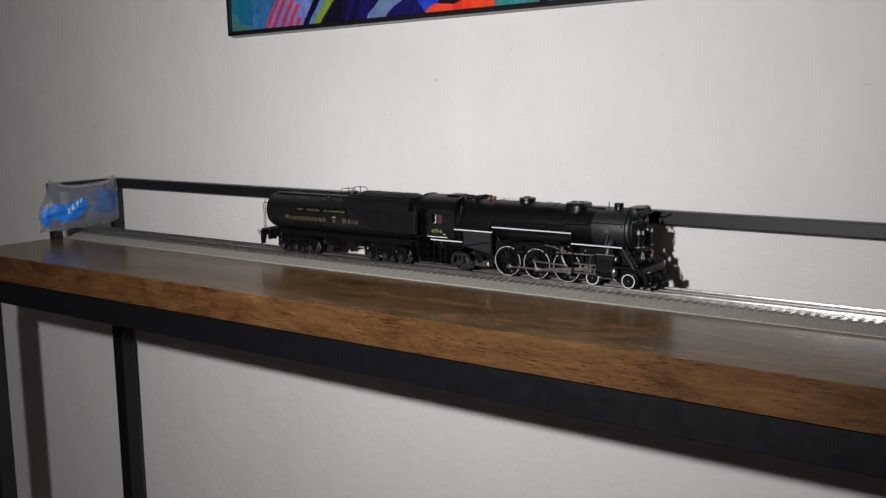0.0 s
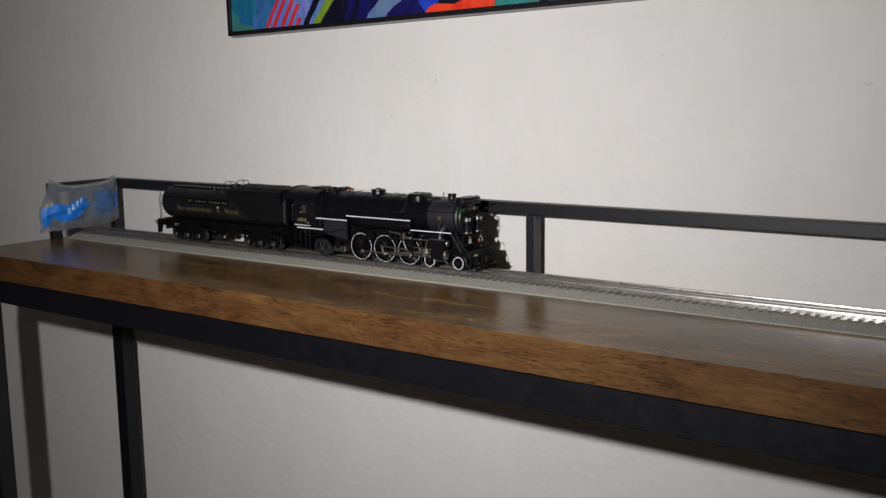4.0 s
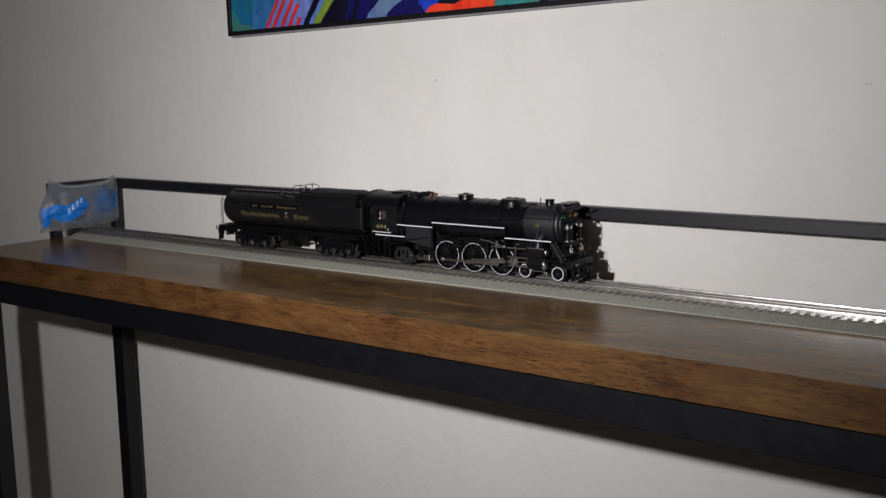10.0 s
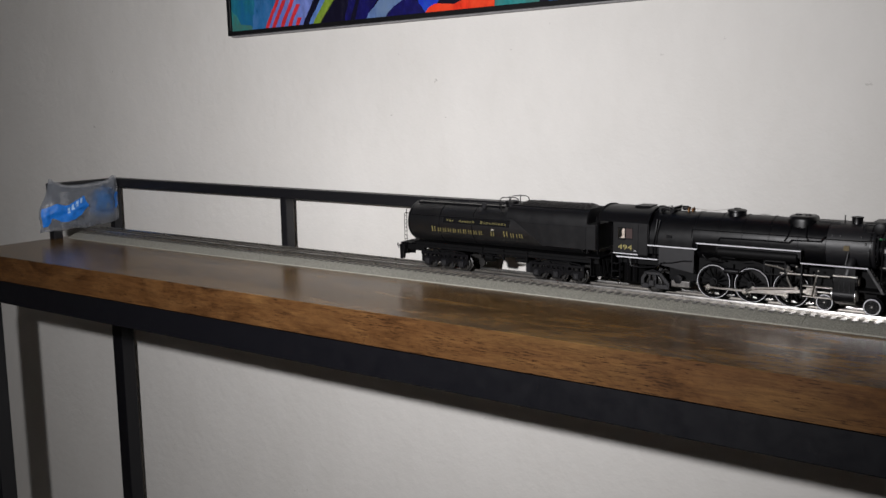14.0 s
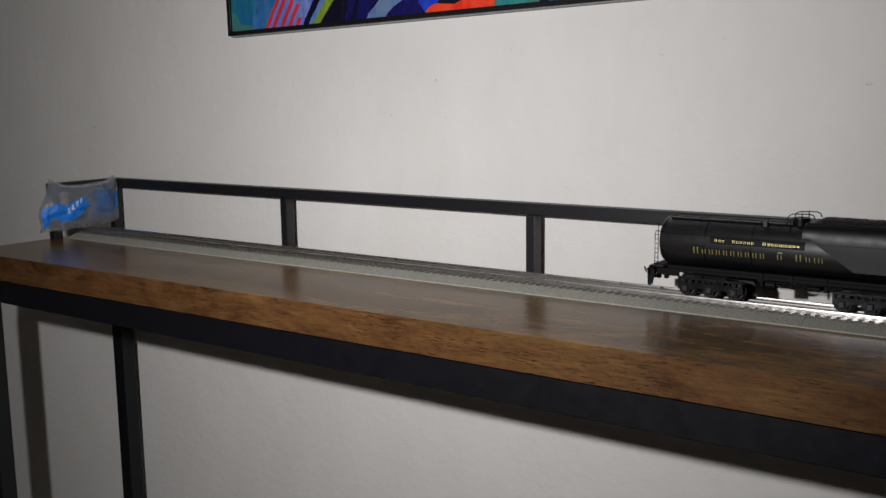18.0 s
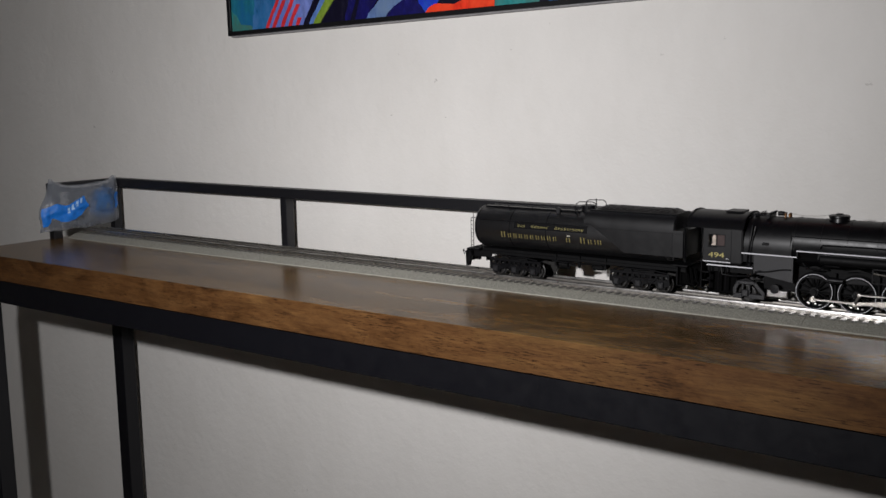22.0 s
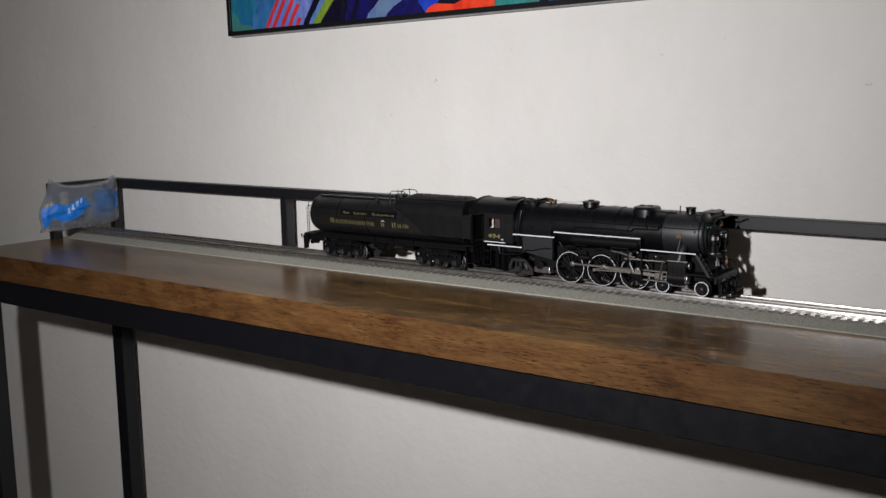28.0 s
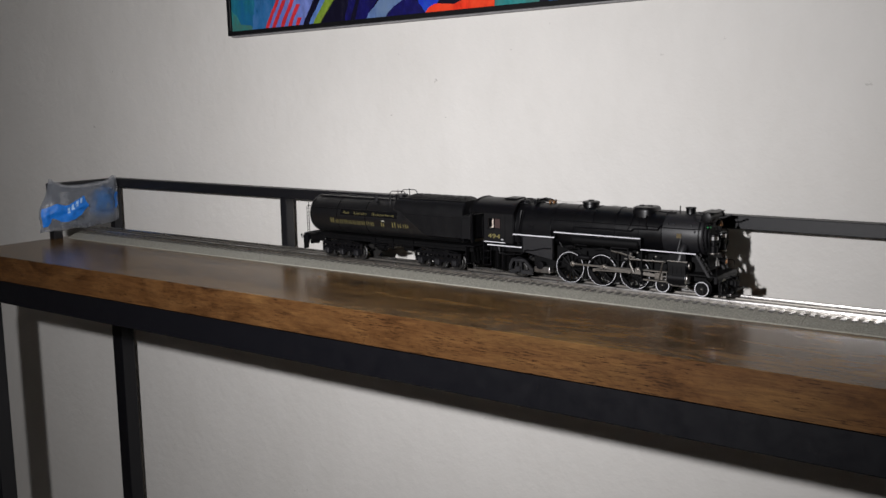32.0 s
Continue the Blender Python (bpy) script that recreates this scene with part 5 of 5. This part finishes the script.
for name, size in (("frame_bottom", (0, PW, -FD, -FD + 0.007, 0, 0.0068)), ("frame_top", (0, PW, -FD, -FD + 0.007, PH - 0.0068, PH)),
                   ("frame_side", (0, 0.0078, -FD, -FD + 0.007, 0.0069, PH - 0.0069)), ("frame_side", (PW - 0.0078, PW, -FD, -FD + 0.007, 0.0069, PH - 0.0069))):
    strip = part(name, box(mesh(), *size, 0.0006), M_FRAME, art, "thin black frame strip")
    x0, x1, y0, y1, z0, z1 = size
    # The bottom strip's back hangs 2 mm lower to show that lit grey.
    low = z0 - (0.0020 if z0 == 0 and x0 == 0 and x1 == PW else 0)
    part("frame_back", box(mesh(), x0 + 0.0004, x1 - 0.0004, y1, 0, low, z1 - 0.0002, 0.0003), M_FRAME_LIT, strip, "back of the frame, coloured grey for light on its underside")
canvas = part("canvas", box(mesh(), 0.0079, PW - 0.0079, -0.016, -0.001, 0.0070, PH - 0.0070), PAINTS["night"], art, "painted canvas")
LEAN = 0.70     # how far strokes lean to the right on their way up


def ragged(outline, seed, size=0.0016):
    """The outline with a brush's unsteady edge."""
    dense = []
    for (a, b), (c, d) in zip(outline, outline[1:] + outline[:1]):
        n = max(1, int(math.hypot(c - a, d - b) / 0.006))
        for k in range(n):
            u, v = a + (c - a) * k / n, b + (d - b) * k / n
            w = noise.noise_vector(Vector((u * 95, v * 95, seed))) * size + noise.noise_vector(Vector((u * 300, v * 300, seed))) * size * 0.4
            dense.append((0.0082 if u < 0.0106 else min(PW - 0.009, u + w.x), 0.0072 if v < 0.0106 else v + w.y))
    return dense


def stroke(name, color, x0, x1, v0=0.009, v1=0.12, lean=LEAN, lean2=None, depth=0.0004):
    lean2 = lean if lean2 is None else lean2
    b = mesh()
    extrude(b, ragged([(x0, v0), (x1, v0), (x1 + lean2 * (v1 - v0), v1), (x0 + lean * (v1 - v0), v1)], x0 * 70, 0.0040 if name == "painted_field" else 0.0014), "y", -0.016 - depth, -0.0158)
    return part(name, b, PAINTS[color], canvas)


stroke("painted_field", "teal", 0.0100, 0.060, v1=0.35, lean=0.0, lean2=0.12)
b = mesh()
extrude(b, ragged([(0.0090, 0.0090), (0.0620, 0.0090), (0.0480, 0.0150), (0.0300, 0.0165), (0.0200, 0.0300), (0.0090, 0.0420)], 5.0, 0.0045), "y", -0.01660, -0.0158)
part("painted_field", b, PAINTS["sea"], canvas)
stroke("painted_field", "blue", 0.053, 0.090, v0=0.0088, v1=0.30, lean=0.2, lean2=0.62, depth=0.0008)
stroke("painted_field", "lilac", 0.082, 0.168, v0=0.0089, v1=0.28, lean=0.62, lean2=0.69, depth=0.0006)
for x, w, top in ((0.0850, 0.0068, 0.120), (0.1000, 0.0078, 0.105), (0.1180, 0.0078, 0.062), (0.1350, 0.0072, 0.0385), (0.1510, 0.0070, 0.0185)):
    stroke("painted_stripe", "red", x, x + w, v0=0.0092, v1=top, lean=0.66, depth=0.0014)
stroke("painted_stripe", "night", 0.167, 0.179, v1=0.20, lean=0.72, depth=0.0012)
stroke("painted_stripe", "pale", 0.179, 0.189, v1=0.22, lean=0.78, depth=0.0011)
stroke("painted_stripe", "green", 0.188, 0.2025, v1=0.24, lean=0.82, lean2=0.96, depth=0.0013)
stroke("painted_stripe", "navy", 0.252, 0.262, v1=0.20, lean=0.30, lean2=0.45, depth=0.0009)
stroke("painted_stripe", "navy", 0.272, 0.298, v1=0.20, lean=0.40, lean2=0.70, depth=0.0008)


def arc(name, color, cx, cz, r0, r1, a0, a1, depth):
    b = mesh()
    ring = []
    for k in range(19):
        a = radians(a0 + (a1 - a0) * k / 18)
        ring.append((math.cos(a), math.sin(a)))
    out = [(cx + r1 * c, cz + r1 * s) for c, s in ring] + [(cx + r0 * c, cz + r0 * s) for c, s in reversed(ring)]
    out = [(max(0.0100, u), max(0.0090, v)) for u, v in out]
    extrude(b, ragged(out, cx * 50), "y", -0.016 - depth, -0.0158)
    return part(name, b, PAINTS[color], canvas)


b = mesh()
extrude(b, ragged([(0.294, 0.009), (0.330, 0.009), (0.345, 0.020), (0.363, 0.028), (0.395, 0.075), (0.350, 0.075), (0.318, 0.031), (0.303, 0.019)], 3.0), "y", -0.0170, -0.0158)
part("painted_arc", b, PAINTS["slate"], canvas)
arc("painted_arc", "navy", 0.360, -0.012, 0.0, 0.045, 165, 15, 0.0007)
stroke("painted_field", "royal", 0.389, 0.412, v1=0.10, lean=0.05, lean2=1.1, depth=0.0006)
b = mesh()
extrude(b, ragged([(0.403, 0.0100), (0.408, 0.0145), (0.424, 0.0185), (0.452, 0.0150), (0.470, 0.0220), (0.500, 0.070), (0.530, 0.070), (0.516, 0.0092), (0.45, 0.0088)], 8.0, 0.0022), "y", -0.0172, -0.0158)
part("painted_field", b, PAINTS["orange"], canvas)
stroke("painted_field", "sea", 0.514, 0.585, v1=0.20, lean=0.2, depth=0.0005)
stroke("painted_field", "blue", 0.60, 0.78, v1=0.30, lean=0.3, depth=0.0005)
stroke("painted_field", "orange", 0.80, 0.95, v1=0.40, lean=-0.2, depth=0.0005)
stroke("painted_field", "lilac", 0.30, 0.62, v0=0.22, v1=0.60, lean=0.3, depth=0.0005)
stroke("painted_field", "sea", 0.70, 1.02, v0=0.45, v1=0.74, lean=0.2, depth=0.0005)


# ---- the air pillow that pads the end of the guard rail ----
M_FILM = shader("clear_plastic_film", (0.19, 0.205, 0.235), 0.26)
principled(M_FILM).inputs["Alpha"].default_value = 0.40
crease = spots(M_FILM, 70, (1, 1, 1), 5.0, 0.65)
relief(M_FILM, crease, "Fac", 0.6, 0.003)
fog = ramp(M_FILM, spots(M_FILM, 38), [(0.30, (0.40,) * 3), (0.72, (0.70,) * 3)])
link(M_FILM, fog, "Color", principled(M_FILM), "Alpha")
M_PRINT = worn("blue_print", (0.005, 0.165, 0.62), 0.5, spread=0.2, scale=90)
M_HAZE = shader("faint_blue_print", (0.015, 0.19, 0.56), 0.4)
haze_at = M_HAZE.node_tree.nodes.new("ShaderNodeTexCoord")
haze_map = node(M_HAZE, "ShaderNodeMapping", Location=(0, -0.067 / 0.040, -(TOP + 0.060) / 0.034), Scale=(0.0, 1 / 0.040, 1 / 0.034))
haze_ball = M_HAZE.node_tree.nodes.new("ShaderNodeTexGradient")
haze_ball.gradient_type = "SPHERICAL"
link(M_HAZE, haze_at, "Object", haze_map, "Vector")
link(M_HAZE, haze_map, "Vector", haze_ball, "Vector")
link(M_HAZE, ramp(M_HAZE, haze_ball, [(0.0, (0, 0, 0)), (0.75, (0.50,) * 3)]), "Color", principled(M_HAZE), "Alpha")
M_INK = worn("white_print", (0.36, 0.55, 0.80), 0.4, spread=0.1, scale=300)


def pillow_top(y):
    return 0.0950 + 0.0110 * math.exp(-((y + 0.028) / 0.010) ** 2) + 0.0085 * math.exp(-((y - 0.101) / 0.010) ** 2) - 0.0015 * math.sin(y * 55)


def pillow_low(y):
    return 0.0155 + 0.0070 * max(0.0, (y - 0.050) / 0.055) ** 2 + 0.0010 * math.sin(y * 120)


PY0, PY1 = -0.054, 0.1065
PX = -1.0140


def puff(u, v):
    """Swelling of the pillow, 0 at its welded edges, with creases that run in from the corners."""
    edge = max(0.0, 1 - abs(2 * u - 1) ** 2.6) ** 0.55 * max(0.0, 1 - abs(2 * v - 1) ** 2.6) ** 0.55
    fold = 0.26 * noise.noise(Vector((u * 7, v * 4.5, 2.3))) + 0.18 * noise.noise(Vector((u * 17, v * 10, 5.1))) + 0.05 * math.sin(26 * u + 9 * v)
    return edge * (1 + fold)


def pillow_point(u, v, face, lift=0.0):
    y = PY0 + 0.022 * max(0.0, v - 0.35) / 0.65 * (1 - u) + (PY1 - PY0) * u + 0.0025 * math.sin(v * 9) * (1 - u)
    z = pillow_low(y) + (pillow_top(y) - pillow_low(y)) * v
    ruffle = 0.0022 * noise.noise(Vector((u * 12, v * 12, 9.0)))
    return (PX + face * (0.0190 * puff(u, v) + lift) + ruffle, y, TOP + z)


pillow = thing("air_pillow", (0, 0, 0), "clear inflated air pillow with blue print, padding the rail's end", "packaging")
b = mesh()
N, K = 44, 28
sheets = []
for face in (1, -0.12):
    sheets.append([[b.verts.new(pillow_point(i / N, j / K, face)) for j in range(K + 1)] for i in range(N + 1)])
for sheet in sheets:
    for i in range(N):
        for j in range(K):
            b.faces.new((sheet[i][j], sheet[i + 1][j], sheet[i + 1][j + 1], sheet[i][j + 1]))
bmesh.ops.remove_doubles(b, verts=b.verts, dist=1e-6)
part("film", b, M_FILM, pillow, "clear creased plastic film", True)


def patch(name, outline, m, lift, parent, label=""):
    """A printed patch that follows the pillow's near sheet: outline in (u, v), filled as a fan of quads."""
    b = mesh()
    cu = sum(q[0] for q in outline) / len(outline)
    cv = sum(q[1] for q in outline) / len(outline)
    dense = []
    for (u0, v0), (u1, v1) in zip(outline, outline[1:] + outline[:1]):
        dense += [(u0 + (u1 - u0) * k / 5, v0 + (v1 - v0) * k / 5) for k in range(5)]
    rings = []
    for f in (1.0, 0.75, 0.5, 0.25):
        rings.append([b.verts.new(pillow_point(cu + (u - cu) * f, cv + (v - cv) * f, 1, lift)) for u, v in dense])
    hub = b.verts.new(pillow_point(cu, cv, 1, lift))
    n = len(dense)
    for a, c in zip(rings, rings[1:]):
        for k in range(n):
            b.faces.new((a[k], a[(k + 1) % n], c[(k + 1) % n], c[k]))
    for k in range(n):
        b.faces.new((rings[-1][k], rings[-1][(k + 1) % n], hub))
    return part(name, b, m, parent, label, True)


patch("print_back", [(0.42, 0.46), (0.50, 0.80), (0.74, 0.92), (0.97, 0.86), (0.96, 0.24), (0.80, 0.08), (0.52, 0.12)], M_HAZE, 0.0010, pillow, "blue print seen through the film")
M_WELD = shader("whitish_weld", (0.62, 0.63, 0.66), 0.25)
principled(M_WELD).inputs["Alpha"].default_value = 0.30
relief(M_WELD, spots(M_WELD, 160), "Fac", 0.8, 0.002)
patch("weld_seam", [(0.02, 0.955), (0.30, 0.930), (0.70, 0.940), (0.98, 0.955), (0.995, 0.995), (0.70, 0.985), (0.30, 0.985), (0.005, 0.995)], M_WELD, 0.0012, pillow, "whitish welded edge")
patch("weld_seam", [(0.955, 0.10), (0.965, 0.50), (0.950, 0.90), (0.995, 0.97), (0.990, 0.50), (0.995, 0.05)], M_WELD, 0.0012, pillow)
patch("weld_seam", [(0.01, 0.02), (0.35, 0.015), (0.70, 0.015), (0.96, 0.03), (0.90, 0.055), (0.50, 0.050), (0.10, 0.075)], M_WELD, 0.0012, pillow)
band = patch("print_band", [(0.12, 0.52), (0.27, 0.57), (0.43, 0.76), (0.53, 0.52), (0.46, 0.38), (0.36, 0.24), (0.19, 0.20), (0.10, 0.28)], M_PRINT, 0.0018, pillow, "bright blue printed band")
patch("print_fold", [(0.005, 0.52), (0.16, 0.54), (0.13, 0.33), (0.06, 0.12), (0.01, 0.12)], M_PRINT, 0.0018, pillow)
patch("print_edge", [(0.905, 0.62), (0.985, 0.66), (0.975, 0.38), (0.90, 0.34)], M_PRINT, 0.0018, pillow)
for k in range(4):
    u, v = 0.262 + 0.041 * k, 0.430 + 0.066 * k
    patch("print_bar", [(u, v + 0.075), (u + 0.027, v + 0.095), (u + 0.037, v - 0.025), (u + 0.010, v - 0.045)], M_INK, 0.0024, band, "pale printed bar")


# ---- the train's run along the track ----
RUN = [(0, -0.1545), (1, -0.2141), (2, -0.2728), (3, -0.3325), (4.4, -0.4190), (4.62, -0.4277), (6.64, -0.4277), (6.78, -0.4214), (7, -0.4089),
       (8, -0.3552), (9, -0.3028), (10, -0.2484), (10.5, -0.2176), (11, -0.1844), (11.5, -0.1448), (12, -0.1013), (12.5, -0.0525), (13, 0.0),
       (13.5, 0.0554), (14, 0.1140), (15, 0.2314), (16, 0.3490), (17, 0.4668), (17.1, 0.4747), (18.42, 0.4747), (18.55, 0.4687), (19, 0.4433),
       (20, 0.3752), (21, 0.2990), (22, 0.2223), (23, 0.1413), (24, 0.0612), (25, -0.0192), (25.5, -0.0597), (25.58, -0.0653), (32, -0.0653)]


def travel(t):
    """How far along the track the train stands at t seconds."""
    for (t0, a), (t1, b) in zip(RUN, RUN[1:]):
        if t <= t1:
            break
    i = RUN.index((t0, a))
    def slope(k):
        if k <= 0 or k >= len(RUN) - 1:
            return 0.0
        left = (RUN[k][1] - RUN[k - 1][1]) / (RUN[k][0] - RUN[k - 1][0])
        right = (RUN[k + 1][1] - RUN[k][1]) / (RUN[k + 1][0] - RUN[k][0])
        return 0.0 if left * right <= 0 else 2 * left * right / (left + right)
    if i == 0:
        return a + (b - a) * (t - t0) / (t1 - t0)
    h = t1 - t0
    u = (t - t0) / h
    m0, m1 = slope(i) * h, slope(i + 1) * h
    return (2 * u**3 - 3 * u**2 + 1) * a + (u**3 - 2 * u**2 + u) * m0 + (3 * u**2 - 2 * u**3) * b + (u**3 - u**2) * m1


PINDOWN = 0.2224      # where the near crank pins stand straight down


def motions():
    steps = [k / 15 for k in range(481)]
    way = [travel(t) for t in steps]
    for car in (loco, tender):
        walk(car, [(t, pose(s, LINE, RAIL)) for t, s in zip(steps, way)])
    for sets, r in ((driving, DRV), (pilots, PIL), (trailing, TRL), (tender_sets, TEN)):
        for ws in sets:
            x = ws.location.x
            walk(ws, [(t, pose(x, 0, r, 0, math.degrees((s - PINDOWN) / r), 0)) for t, s in zip(steps, way)])
    for side, side_rod, main_rod, cross, ecc in rods:
        rows = {"side": [], "main": [], "cross": [], "ecc": []}
        for t, s in zip(steps, way):
            a = (s - PINDOWN) / DRV + (0.0 if side == NEAR else math.pi / 2)
            px, pz = -CRANK * math.sin(a), -CRANK * math.cos(a)
            rows["side"].append((t, pose(DRIVE[0] + px, 0, DRV + pz)))
            ax, az = DRIVE[1] + px, DRV + pz
            dz = 0.0205 - az
            dx = math.sqrt(ROD * ROD - dz * dz)
            rows["main"].append((t, pose(ax, 0, az, 0, -math.degrees(math.atan2(dz, dx)), 0)))
            rows["cross"].append((t, pose(ax + dx, 0, 0.0205)))
            ex, ez = DRIVE[1] - RETURN_R * math.sin(a - RETURN), DRV - RETURN_R * math.cos(a - RETURN)
            tip = math.atan2(0.0225 - ez, 0.1235 - ex)
            rows["ecc"].append((t, pose(ex, 0, ez, 0, -math.degrees(tip), 0)))
        walk(side_rod, rows["side"])
        walk(main_rod, rows["main"])
        walk(cross, rows["cross"])
        walk(ecc, rows["ecc"])


motions()
